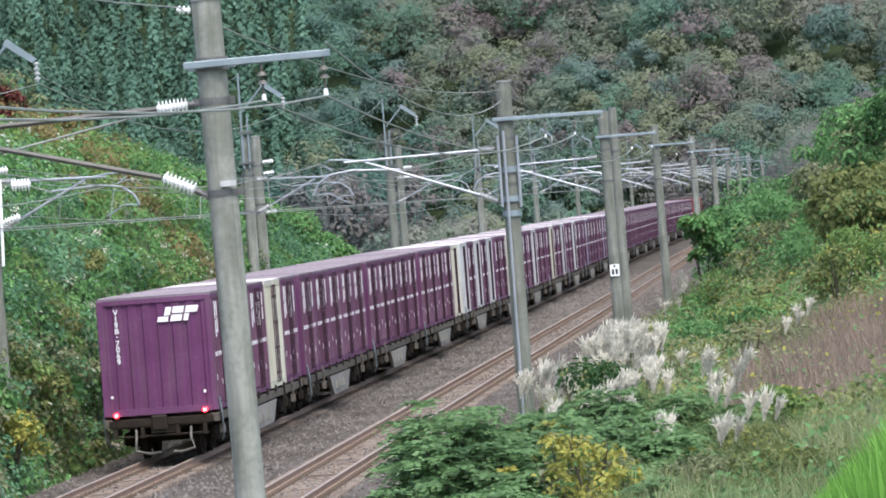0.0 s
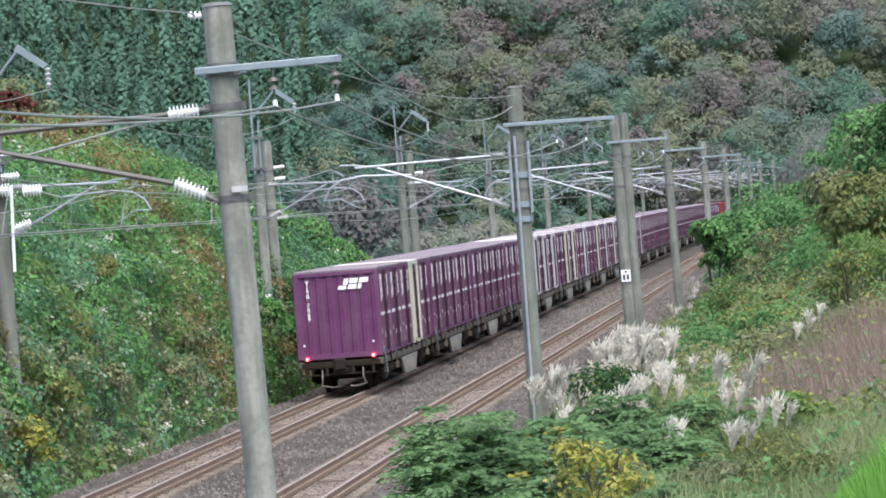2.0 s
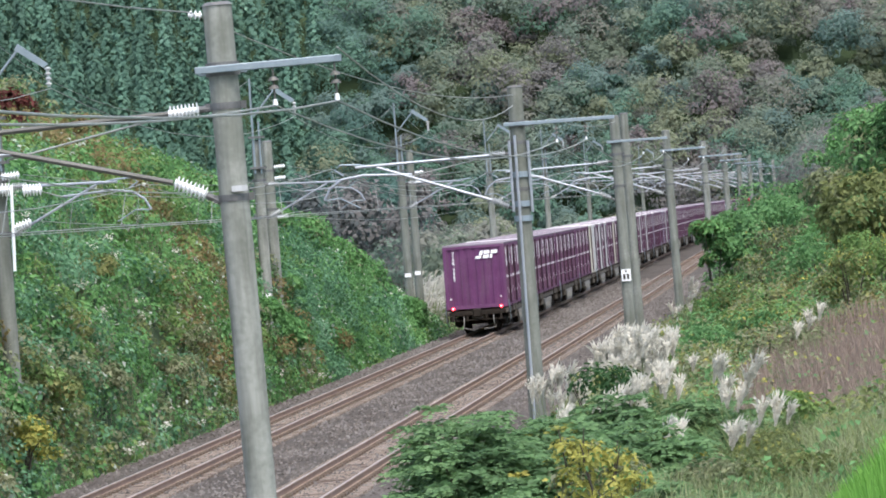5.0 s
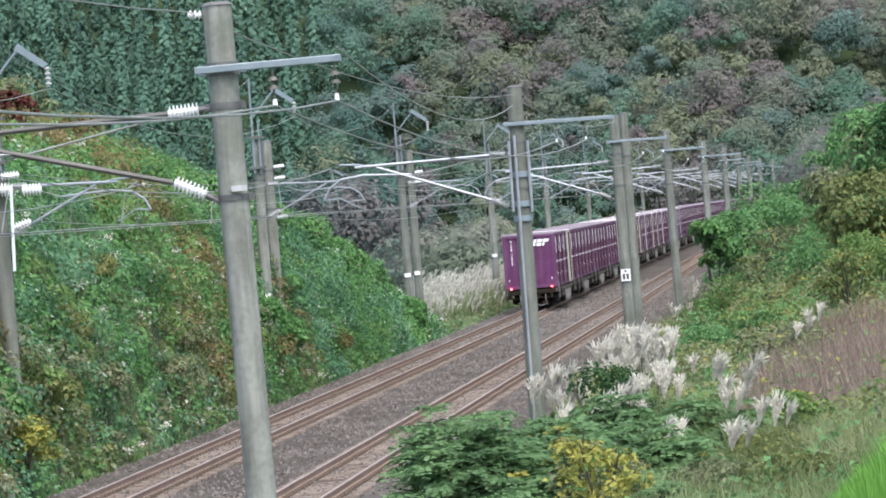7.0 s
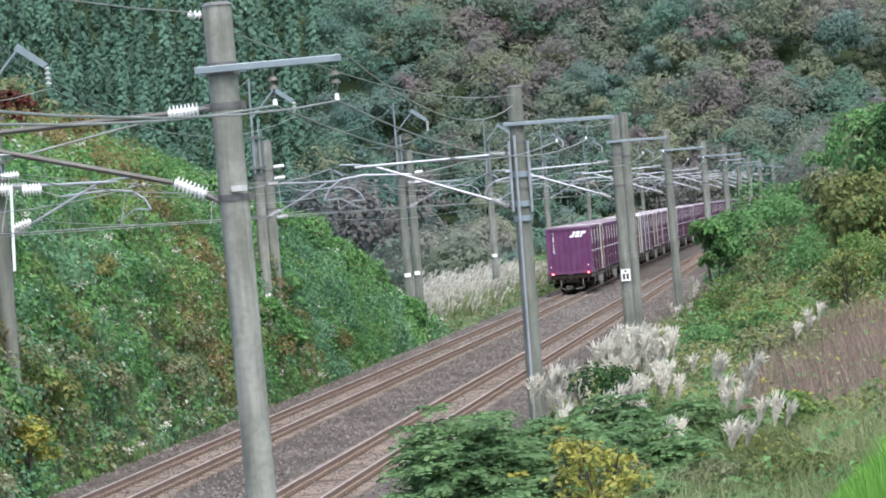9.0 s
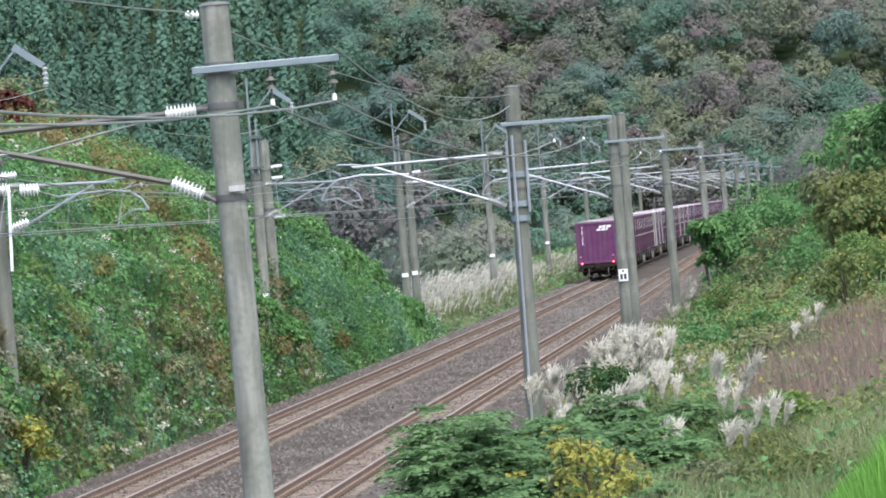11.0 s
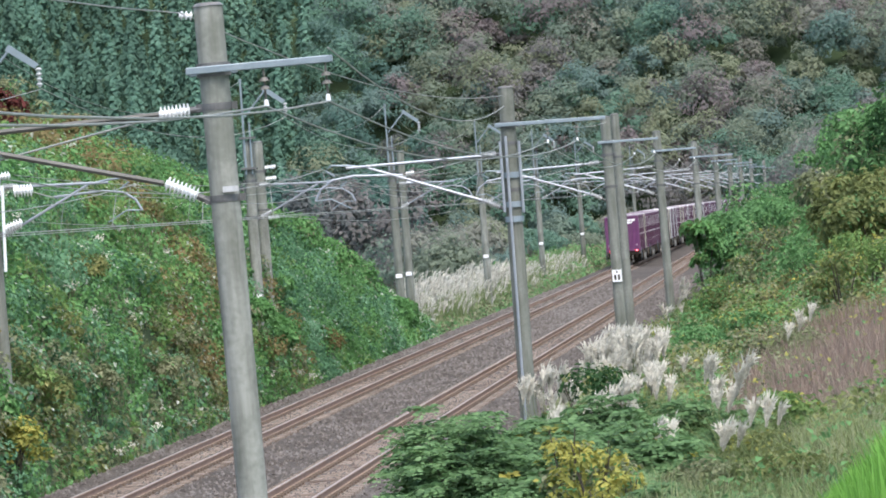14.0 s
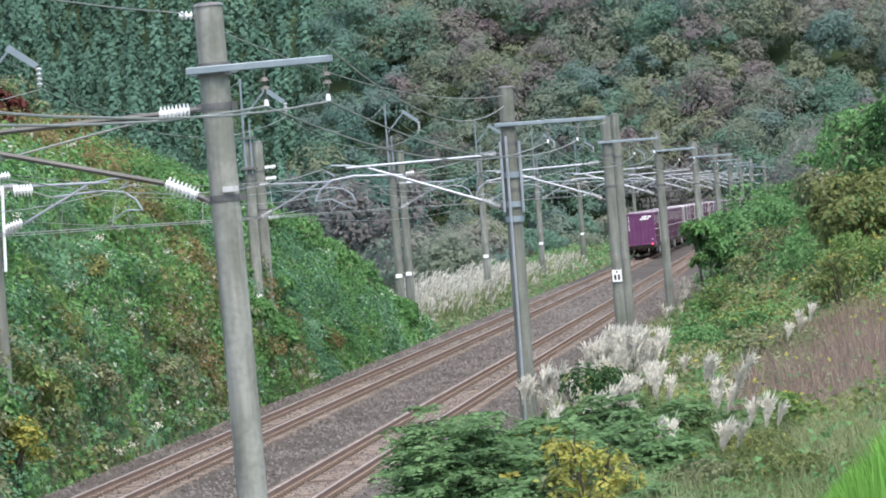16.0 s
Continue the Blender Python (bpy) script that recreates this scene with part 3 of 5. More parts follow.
def motions():
    times = steps(0.0, 16.0, 16)
    for ob, back, z in TRAIN:
        rows = []
        for t in times:
            y = tail_at(t) + back
            a, b = beside(y, 0), beside(y + 3.7, 0)
            turn = -math.degrees(math.atan2(b.x - a.x, b.y - a.y))
            rows.append((t, pose(a.x, a.y, z, 0, 0, turn)))
        walk(ob, rows)


# ---- catenary poles and their hardware ----
def ribbed_insulator(bm, a, b, r=0.075, sheds=7):
    """Porcelain: a core with a row of sheds."""
    a, b = Vector(a), Vector(b)
    q = (b - a).to_track_quat("Z", "Y")
    prof = [(0, 0.0), (r * 0.5, 0.0)]
    for i in range(sheds):
        prof += [(r * 0.45, (i + 0.15) / sheds), (r, (i + 0.35) / sheds), (r * 0.92, (i + 0.55) / sheds), (r * 0.45, (i + 0.7) / sheds)]
    prof += [(r * 0.5, 1.0), (0, 1.0)]
    seg = 10
    rings = []
    for rad, t in prof[1:-1]:
        c = a.lerp(b, t)
        rings.append([bm.verts.new(c + q @ Vector((rad * math.cos(6.2832 * k / seg), rad * math.sin(6.2832 * k / seg), 0))) for k in range(seg)])
    for u, v in zip(rings, rings[1:]):
        for k in range(seg):
            bm.faces.new((u[k], u[(k + 1) % seg], v[(k + 1) % seg], v[k]))
    bm.faces.new(rings[0]), bm.faces.new(rings[-1])


def pole(y, l, top, name="catenary_pole", label="grey spun-concrete catenary pole with steel bands", r0=0.185, r1=0.155, foot=-0.9, bands=(6.25, 5.3), lean=0.0):
    y += l * line_x(y)[1]
    p = empty(name, Matrix.Translation(beside(y, l)) @ pose(0, 0, 0, 0, lean, heading(y)), label, "utility pole", "concrete poles along the railway")
    bm = bmesh.new()
    rod(bm, (0, 0, foot), (0, 0, top), r0, r1, seg=28)
    part("shaft", bm, CONCRETE, p, smooth=True)
    bm = bmesh.new()
    rod(bm, (0, 0, top), (0, 0, top + 0.035), r1 + 0.012, r1 - 0.03, seg=24)
    part("cap", bm, BAND, p)
    for z in bands:
        bm = bmesh.new()
        r = r0 + (r1 - r0) * (z - foot) / (top - foot) + 0.008
        rod(bm, (0, 0, z - 0.035), (0, 0, z + 0.035), r, seg=24)
        box(bm, r - 0.02, r + 0.05, -0.03, 0.03, z - 0.04, z + 0.04)
        box(bm, -r - 0.05, -r + 0.02, -0.03, 0.03, z - 0.04, z + 0.04)
        part("band", bm, BAND, p, "dark steel clamp band")
    return p


def feeder_arm(p, a, b, z, hangers):
    bm = bmesh.new()
    box(bm, a, b, -0.22, -0.16, z - 0.038, z + 0.038, 0, 0.008)
    box(bm, a, a + 0.5, 0.16, 0.20, z - 0.05, z + 0.05, 0, 0.008)
    arm = part("feeder_arm", bm, STEEL, p, "galvanised channel arm")
    bm = bmesh.new()
    rod(bm, (0, 0, z - 0.07), (0, 0, z + 0.07), 0.178, seg=24)
    part("arm_clamp", bm, BAND, arm)
    for x in hangers:
        bm = bmesh.new()
        rod(bm, (x, -0.19, z + 0.02), (x, -0.19, z - 0.42), 0.012, seg=6)
        for k in range(2):
            rod(bm, (x, -0.19, z - 0.17 - 0.085 * k), (x, -0.19, z - 0.13 - 0.085 * k), 0.058, 0.03, seg=14)
        part("suspension_insulator", bm, DULL, arm, "grey stacked disc insulator")
        bm = bmesh.new()
        rod(bm, (x, -0.19, z - 0.43), (x, -0.19, z - 0.36), 0.028, 0.02, seg=8)
        part("wire_clamp", bm, PORCELAIN, arm)


def cantilever(p, s, reach, zt=6.03, zs=4.9, mat=None):
    """Hinged bracket: upper tube, strut, hook and steady arm, on two porcelain insulators. s: +1 towards +x."""
    c = part("bracket_tube", tube_bm([(s * 0.60, 0, zt), (s * (reach - 0.05), 0, zt - 0.05)], 0.030), mat or PIPE, p, "galvanised bracket tube")
    part("strut", tube_bm([(s * 0.62, 0, zs + 0.24), (s * (reach - 0.5), 0, zt - 0.08)], 0.030), mat or PIPE, p, "galvanised diagonal strut")
    for z, z2 in ((zt + 0.02, zt), (zs, zs + 0.24)):
        bm = bmesh.new()
        ribbed_insulator(bm, (s * 0.28, 0, z + (z2 - z) * 0.35), (s * 0.60, 0, z2), 0.085, 8)
        part("insulator", bm, PORCELAIN if mat else GREY_PORCELAIN, p, "white ribbed porcelain insulator" if mat else "grey-white ribbed porcelain insulator")
        bm = bmesh.new()
        rod(bm, (s * 0.14, 0, z), (s * 0.29, 0, z + (z2 - z) * 0.35), 0.035, seg=8)
        part("hinge", bm, BAND, p)
    part("hook", tube_bm([(s * (reach - 0.5), 0, zt - 0.07), (s * (reach - 0.1), 0, zt + 0.0), (s * (reach + 0.25), 0, zt + 0.02), (s * (reach + 0.38), 0, zt - 0.08), (s * (reach + 0.2), 0, zt - 0.2)], 0.022), STEEL, p)
    part("registration_arm", tube_bm([(s * (reach - 1.2), 0, zt - 0.27), (s * (reach - 0.2), 0, zt - 0.22), (s * (reach + 0.25), 0, zt - 0.28), (s * (reach + 0.5), 0, zt - 0.45), (s * (reach + 0.62), 0, zt - 0.68)], 0.026), PIPE, p, "bent bright pipe")
    part("steady_arm", tube_bm([(s * (reach + 0.62), 0, zt - 0.68), (s * (reach + 0.3), 0, zt - 0.66), (s * (reach - 0.1), 0, zt - 0.88)], 0.015), STEEL, p)
    part("stay", tube_bm([(s * 0.5, 0.02, zt + 0.0), (s * (reach - 1.1), 0.02, zt - 0.32)], 0.012), WIRE, p)
    return c


def tube_bm(pts, r):
    bm = bmesh.new()
    pipe_path(bm, pts, r)
    return bm


def feeder_mast(p, top, tip=1.25, high=9.4):
    """Steel mast clamped to the pole's head, with a gusseted bracket that carries a feeder."""
    bm = bmesh.new()
    box(bm, -0.10, -0.04, -0.24, -0.18, top - 1.0, high, 0, 0.006)
    part("mast", bm, STEEL, p, "slim grey steel mast")
    bm = bmesh.new()
    box(bm, 0.09, 0.14, -0.24, -0.18, top - 1.0, top + 0.6, 0, 0.006)
    part("mast", bm, STEEL, p, "slim grey steel mast")
    bm = bmesh.new()
    box(bm, -0.22, 0.24, -0.27, 0.2, top + 0.08, top + 0.14)
    box(bm, -0.22, 0.24, -0.27, 0.2, top - 0.85, top - 0.79)
    part("mast_clamp", bm, BAND, p)
    bm = bmesh.new()
    pipe_path(bm, [(0.0, -0.21, top + 0.75), (0.7, -0.21, top + 1.55)], 0.03)
    part("bracket", bm, STEEL, p)
    bm = bmesh.new()
    tri = [(0.58, top + 1.50), (0.66, top + 1.62), (tip + 0.02, top + 1.16), (tip - 0.08, top + 1.08)]
    a = [bm.verts.new((x, -0.24, z)) for x, z in tri]
    b = [bm.verts.new((x, -0.16, z)) for x, z in tri]
    bm.faces.new(a), bm.faces.new(b[::-1])
    for k in range(4):
        bm.faces.new((a[k], a[(k + 1) % 4], b[(k + 1) % 4], b[k]))
    part("gusset", bm, STEEL, p, "grey steel gusset plate")
    bm = bmesh.new()
    ribbed_insulator(bm, (tip, -0.2, top + 1.1), (tip, -0.2, top + 0.68), 0.07, 4)
    part("insulator", bm, GREY_PORCELAIN, p, "grey disc insulator")


def sleeve(p, z, w, h, mat=None, name="number_plate_band", bars=False):
    """A small plate strapped round the shaft on the side that faces the line's lower end."""
    bm = bmesh.new()
    r = 0.185
    box(bm, -w / 2, w / 2, -r - 0.012, -r + 0.02, z - h / 2, z + h / 2, 0, 0.004)
    pl = part(name, bm, mat or WHITE, p, "white painted plate")
    if bars:
        for x0, x1, z0, z1 in ((-0.03, 0.03, 0.09, 0.15), (-0.09, -0.02, -0.12, 0.04), (0.02, 0.09, -0.12, 0.04)):
            bm = bmesh.new()
            box(bm, x0, x1, -r - 0.016, -r - 0.012, z + z0, z + z1)
            part("bar", bm, DARK_STEEL, pl)


YELLOW = material("yellow_plate", [(0.55, 0.38, 0.06), (0.65, 0.46, 0.08)], 5, 0.6)
RIGHT_Y = (1.5, 57.5, 113.75, 167.0, 218.0, 278.5, 336.0, 393.0, 448.0, 503.0, 558.0)
LEFT_Y = (116.5, 169.25, 224.75, 282.75, 339.5, 400.5, 455.0, 510.0)


def build_poles():
    for i, y in enumerate(RIGHT_Y[1:]):
        big = i == 0
        p = pole(y, 8.06 if big else 8.0, 7.38 if i else 7.29, r0=0.160 if big else 0.175, r1=0.152 if big else 0.155, lean=(-0.85, 0.25, -0.15, -0.35, 0, 0, 0, 0, 0, 0)[i],
                 label="tall grey spun-concrete catenary pole with feeder arm" if big else "grey spun-concrete catenary pole with bracket and arm")
        feeder_arm(p, -0.27, (1.25, 2.0, 1.55, 1.5, 1.9, 1.3, 1.6, 1.3, 1.3, 1.3)[i], 6.63, (0.53, 1.17) if i == 0 else ((0.8, 1.4) if i < 4 else (1.1,)))
        cantilever(p, -1, 3.42, 6.03 if i else 6.22, 4.88 if i else 5.27, None if i else DULL)
        if i == 1:
            for x, z0, z1 in ((-0.18, 4.85, 6.3), (0.20, 4.82, 6.28), (-0.06, -0.6, 6.4)):
                bm = bmesh.new()
                rod(bm, (x, -0.19 if x < 0 else -0.12, z0), (x, -0.19 if x < 0 else -0.12, z1), 0.030, seg=10)
                part("conduit", bm, PIPE, p, "bright cable conduit")
            for z in (4.7, 5.0, 5.6):
                bm = bmesh.new()
                rod(bm, (0, 0, z - 0.06), (0, 0, z + 0.06), 0.195, seg=24)
                part("band", bm, STEEL, p)
        if i == 2:
            sleeve(p, 2.62, 0.28, 0.36, bars=True)
        if i == 0:
            bm = bmesh.new()
            box(bm, 0.0, 0.16, -0.185, -0.15, 5.36, 5.42)
            part("plate", bm, PALE, p)
            bm = bmesh.new()
            ribbed_insulator(bm, (-0.16, -0.05, 7.2), (-0.30, -0.05, 7.22), 0.05, 3)
            part("insulator", bm, PORCELAIN, p, "small white insulator")
    q = pole(171.0, 8.12, 7.5, r0=0.16, r1=0.13, bands=(6.2,))
    for i, y in enumerate(LEFT_Y):
        p = pole(y, -3.0, 7.5, bands=(6.3, 5.2), lean=(0, 0.3, 0.1, 0, 0, 0, 0, 0)[i])
        feeder_mast(p, 7.5)
        cantilever(p, 1, 2.55, 6.15, 5.1)
        if i in (1, 2, 3, 4, 5):
            sleeve(p, 2.75 if i == 1 else 2.45, 0.26, 0.22 if i == 1 else 0.16)
        if i == 1:
            bm = bmesh.new()
            box(bm, 0.02, 0.17, -0.205, -0.17, 2.42, 2.62)
            part("yellow_plate", bm, YELLOW, p, "yellow plate")
        if i in (1, 2):
            q = pole(y + (3.25, 5.25)[i - 1], -3.0, 7.5, bands=(6.6, 5.4), lean=0.1)
            for z in (6.7, 6.35, 5.15) if i == 1 else (6.6, 6.2):
                bm = bmesh.new()
                ribbed_insulator(bm, (0.18, -0.1, z), (0.52, -0.1, z + 0.02), 0.075, 5)
                part("insulator", bm, PORCELAIN, q, "white strain insulator")
            if i == 2:
                sleeve(q, 2.45, 0.24, 0.16)
        if i == 0:
            for x0, z0, x1, z1, r in ((0.12, 6.38, 0.50, 6.40, 0.09), (-0.1, 6.12, 0.30, 6.10, 0.15), (0.55, 6.06, 0.95, 6.06, 0.14), (0.3, 5.30, 0.68, 5.42, 0.085)):
                bm = bmesh.new()
                ribbed_insulator(bm, (x0, -0.3, z0), (x1, -0.3, z1), r, 6)
                part("strain_insulator", bm, PORCELAIN, p, "white porcelain strain insulator")
            bm = bmesh.new()
            rod(bm, (0.26, -0.34, 4.4), (0.32, -0.34, 6.2), 0.035, seg=8)
            part("switch_rod", bm, PORCELAIN, p, "white insulating rod")


def wire(pts, r, label, mat=WIRE):
    bm = bmesh.new()
    pipe_path(bm, pts, r, 5)
    ob = part("overhead_wire", bm, mat)
    return tagged(ob, label, "wire", "overhead wires")


def sagging(stops, sag, n=10):
    out = []
    for a, b in zip(stops, stops[1:]):
        for i in range(n):
            t = i / n
            p = Vector(a).lerp(Vector(b), t)
            p.z -= sag * 4 * t * (1 - t)
            out.append(p)
    return out + [Vector(stops[-1])]


def build_wires():
    for centre, ys, side in ((NEAR, RIGHT_Y, 1), (0.0, (62.0,) + LEFT_Y, -1)):
        zig = [0.2 * (-1) ** i for i in range(len(ys))]
        cz = 5.12
        wire([beside(y, centre + z, cz) for y, z in zip(ys, zig)], 0.0085, "grooved copper contact wire over the track")
        mess = sagging([beside(y, centre + z * 0.3, 6.0 if y > 60 else 6.15) for y, z in zip(ys, zig)], 0.5)
        wire(mess, 0.0095, "sagging messenger wire over the track")
        for k in range(len(mess) // 2):
            m = mess[2 * k]
            if m.y > 300 or m.y < 60:
                continue
            i = max(j for j in range(len(ys)) if ys[j] <= m.y + 1)
            f = (m.y - ys[i]) / (ys[i + 1] - ys[i])
            low = beside(m.y, centre + zig[i] * (1 - f) + zig[i + 1] * f, cz)
            wire([m, low], 0.006, "thin dropper between messenger and contact wire")
    for l, z in ((8.53, 6.2), (9.17, 6.2)):
        st = [beside(y, l + (0.27 if y > 60 else 0.0), z) - Vector((0, 0.2, 0)) for y in RIGHT_Y]
        wire(sagging(st, 0.45), 0.0105, "sagging feeder wire between the pole arms")
    wire(sagging([beside(y, 7.72 if y < 60 else 8.0, 7.22) for y in RIGHT_Y], 0.35), 0.008, "grounding wire along the pole tops")
    wire(sagging([beside(62, -1.75, 8.15)] + [beside(y, -1.75, 8.15) - Vector((0, 0.2, 0)) for y in LEFT_Y], 0.8), 0.009, "feeder wire hanging from the mast brackets")
    wire(sagging([beside(62, -3.0, 9.3)] + [beside(y, -3.07, 9.35) - Vector((0, 0.2, 0)) for y in LEFT_Y], 1.3), 0.007, "thin wire along the mast tops")
    wire(sagging([beside(57.5, 9.2, 6.75), beside(113.75, 8.0, 7.0)], 0.5), 0.010, "feeder wire rising to a pole top")
    for z in (6.7, 6.35, 5.15):
        wire(sagging([beside(172.5, -2.45, z + 0.02), beside(224.75, -0.6, z - 0.25)], 0.25), 0.008, "anchored catenary wire above the track")
    for z, l in ((6.4, -2.45), (6.08, -2.0), (5.42, -2.3)):
        wire(sagging([beside(116.2, l, z), beside(169.25, -1.4, z - 0.1)], 0.25), 0.008, "anchored catenary wire above the track")


def build_signal():
    """A green colour-light signal on a post beside the line, seen past the bushes."""
    p = empty("railway_signal", Matrix.Translation(beside(330, 9.1)) @ pose(0, 0, 0, 0, 0, heading(330)), "slim signal post with a green lens", "railway signal")
    bm = bmesh.new()
    rod(bm, (0, 0, -0.8), (0, 0, 4.6), 0.06, seg=10)
    part("post", bm, STEEL, p)
    bm = bmesh.new()
    box(bm, -0.2, 0.2, -0.06, 0.12, 3.9, 4.9, 0, 0.04)
    head = part("signal_head", bm, DARK_STEEL, p)
    bm = bmesh.new()
    rod(bm, (0, -0.06, 4.62), (0, -0.09, 4.62), 0.11, seg=16)
    part("green_lens", bm, GLASS, head, "small green lens")


# ---- plants ----
RNG = np.random.default_rng(7)


def leaf_mat(name, colors, scale=0.35, thin=0.42, rough=0.6, gain=(1.4, 1.55, 1.5), vary=0.3, swing=1.5):
    colors = [tuple(a * b for a, b in zip(c, gain)) for c in colors]
    return material(name, colors, scale, rough, per="island", vary=vary, fine=2.2, thin=thin, spec=0.2, swing=swing)


LIME = leaf_mat("yellow_green_vine_leaf", [(0.062, 0.10, 0.030), (0.092, 0.145, 0.045), (0.12, 0.18, 0.058), (0.15, 0.215, 0.08)], 0.5, gain=(1.35, 1.42, 1.35), vary=0.3)
TEAL = leaf_mat("blue_green_vine_leaf", [(0.028, 0.06, 0.03), (0.045, 0.098, 0.05), (0.07, 0.14, 0.075), (0.12, 0.19, 0.12)], 0.5, gain=(1.75, 1.85, 1.85), vary=0.35)
KUDZU = leaf_mat("vine_leaf", [(0.03, 0.062, 0.022), (0.055, 0.118, 0.042), (0.085, 0.165, 0.062), (0.115, 0.195, 0.09)], 0.5, gain=(1.62, 1.78, 1.6))
OLIVE = leaf_mat("olive_leaf", [(0.045, 0.055, 0.02), (0.085, 0.095, 0.035), (0.13, 0.135, 0.05), (0.18, 0.16, 0.065)], 0.4)
AUTUMN = leaf_mat("autumn_leaf", [(0.10, 0.088, 0.034), (0.15, 0.12, 0.048), (0.19, 0.15, 0.068), (0.22, 0.19, 0.09)], 0.6, gain=(1.05, 1.05, 1.05))
YELLOW_LEAF = leaf_mat("yellow_leaf", [(0.17, 0.19, 0.055), (0.27, 0.27, 0.07), (0.40, 0.35, 0.085)], 0.6, gain=(1.15, 1.15, 1.1))
FEATHER = leaf_mat("feathered_leaf", [(0.062, 0.10, 0.052), (0.088, 0.145, 0.072), (0.118, 0.185, 0.092), (0.16, 0.235, 0.13)], 0.8, gain=(1.15, 1.3, 1.08), vary=0.5)
# Pale undersides; among the vines this colour also paints the leaves' gloss.
PALE_LEAF = leaf_mat("pale_leaf_and_gloss", [(0.22, 0.27, 0.20), (0.36, 0.40, 0.33), (0.50, 0.52, 0.47)], 0.6, gain=(1, 1, 1))
BUSH_GREEN = leaf_mat("bush_leaf", [(0.042, 0.078, 0.032), (0.066, 0.122, 0.050), (0.092, 0.162, 0.068), (0.125, 0.20, 0.092)], 0.7, gain=(1.5, 1.75, 1.6))
WEED = leaf_mat("faded_weed", [(0.05, 0.055, 0.03), (0.085, 0.092, 0.052), (0.125, 0.125, 0.078), (0.17, 0.16, 0.11)], 0.5, gain=(1.75, 1.9, 1.75))
# Real dark foliage; on two bank shrubs the dark stands for a hollow's shade.
DARK_GREEN = leaf_mat("dark_leaf_and_shade", [(0.012, 0.03, 0.011), (0.025, 0.06, 0.02), (0.045, 0.09, 0.03)], 0.5)
GRASS = leaf_mat("grass_blade", [(0.06, 0.09, 0.03), (0.11, 0.14, 0.05), (0.17, 0.19, 0.09), (0.23, 0.22, 0.12)], 0.5, 0.5, gain=(1.5, 1.6, 1.7))
DRY_GRASS = leaf_mat("dry_red_grass", [(0.19, 0.135, 0.105), (0.27, 0.20, 0.16), (0.36, 0.285, 0.235)], 0.4, 0.5, gain=(1, 1, 1))
BRIGHT_GRASS = leaf_mat("bright_grass", [(0.085, 0.17, 0.035), (0.125, 0.24, 0.048), (0.165, 0.30, 0.068)], 0.8, 0.5)
PLUME = leaf_mat("silver_plume", [(0.42, 0.40, 0.33), (0.58, 0.56, 0.49), (0.74, 0.72, 0.65)], 1.0, 0.35, 0.7, (0.98, 0.98, 0.98))
MAPLE = leaf_mat("maple_leaf", [(0.075, 0.025, 0.02), (0.12, 0.032, 0.028), (0.17, 0.05, 0.045)], 0.6, gain=(1, 1, 1))
BARK = material("bark", [(0.04, 0.032, 0.025), (0.09, 0.075, 0.06)], 3, 0.95, bump=0.4, bump_scale=12)
# Lifted, bluish gain puts the distant haze into the cedars' base colour.
CEDARS = [leaf_mat("hazed_cedar_spray", [tuple(a * f for a in c) for c in ((0.020, 0.040, 0.026), (0.034, 0.064, 0.040), (0.056, 0.094, 0.060))], 0.15, 0.3, 0.85, (2.6, 2.65, 3.1), 0.12, 0.8) for f in (0.85, 1.05, 1.3)]
# Muted tints and the blue-heavy gain below carry distant haze as leaf colour.
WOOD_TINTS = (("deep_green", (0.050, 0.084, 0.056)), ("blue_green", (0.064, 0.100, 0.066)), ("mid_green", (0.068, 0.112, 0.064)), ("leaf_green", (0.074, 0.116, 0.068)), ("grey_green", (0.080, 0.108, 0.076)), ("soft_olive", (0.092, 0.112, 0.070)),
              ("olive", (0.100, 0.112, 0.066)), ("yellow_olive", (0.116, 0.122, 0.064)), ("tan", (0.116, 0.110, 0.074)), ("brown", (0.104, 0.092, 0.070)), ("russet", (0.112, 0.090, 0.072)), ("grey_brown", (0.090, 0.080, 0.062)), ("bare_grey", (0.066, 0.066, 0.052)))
WOODS = [leaf_mat("hazed_forest_" + n, [tuple(a * f for a in c) for f in (0.88, 1.0, 1.12)], 0.12, 0.5, 0.9, (1.9, 2.05, 2.6), 0.1, 0.8) for n, c in WOOD_TINTS]


def quads(name, v, mat, parent=None, label=""):
    """n four-cornered leaves, v of shape (n, 4, 3), as one mesh."""
    n = len(v)
    me = bpy.data.meshes.new(name)
    me.vertices.add(4 * n)
    me.vertices.foreach_set("co", np.ascontiguousarray(v, dtype=np.float32).ravel())
    me.loops.add(6 * n)
    me.polygons.add(2 * n)
    base = (np.arange(n) * 4)[:, None]
    me.loops.foreach_set("vertex_index", (base + np.array([[0, 1, 2, 0, 2, 3]])).astype(np.int32).ravel())
    me.polygons.foreach_set("loop_start", (np.arange(2 * n) * 3).astype(np.int32))
    me.update(calc_edges=True)
    me.validate()
    me.materials.append(mat)
    ob = new(name, me)
    ob.parent = parent
    return tagged(ob, label)


def unit(a):
    return a / np.maximum(np.linalg.norm(a, axis=-1, keepdims=True), 1e-9)


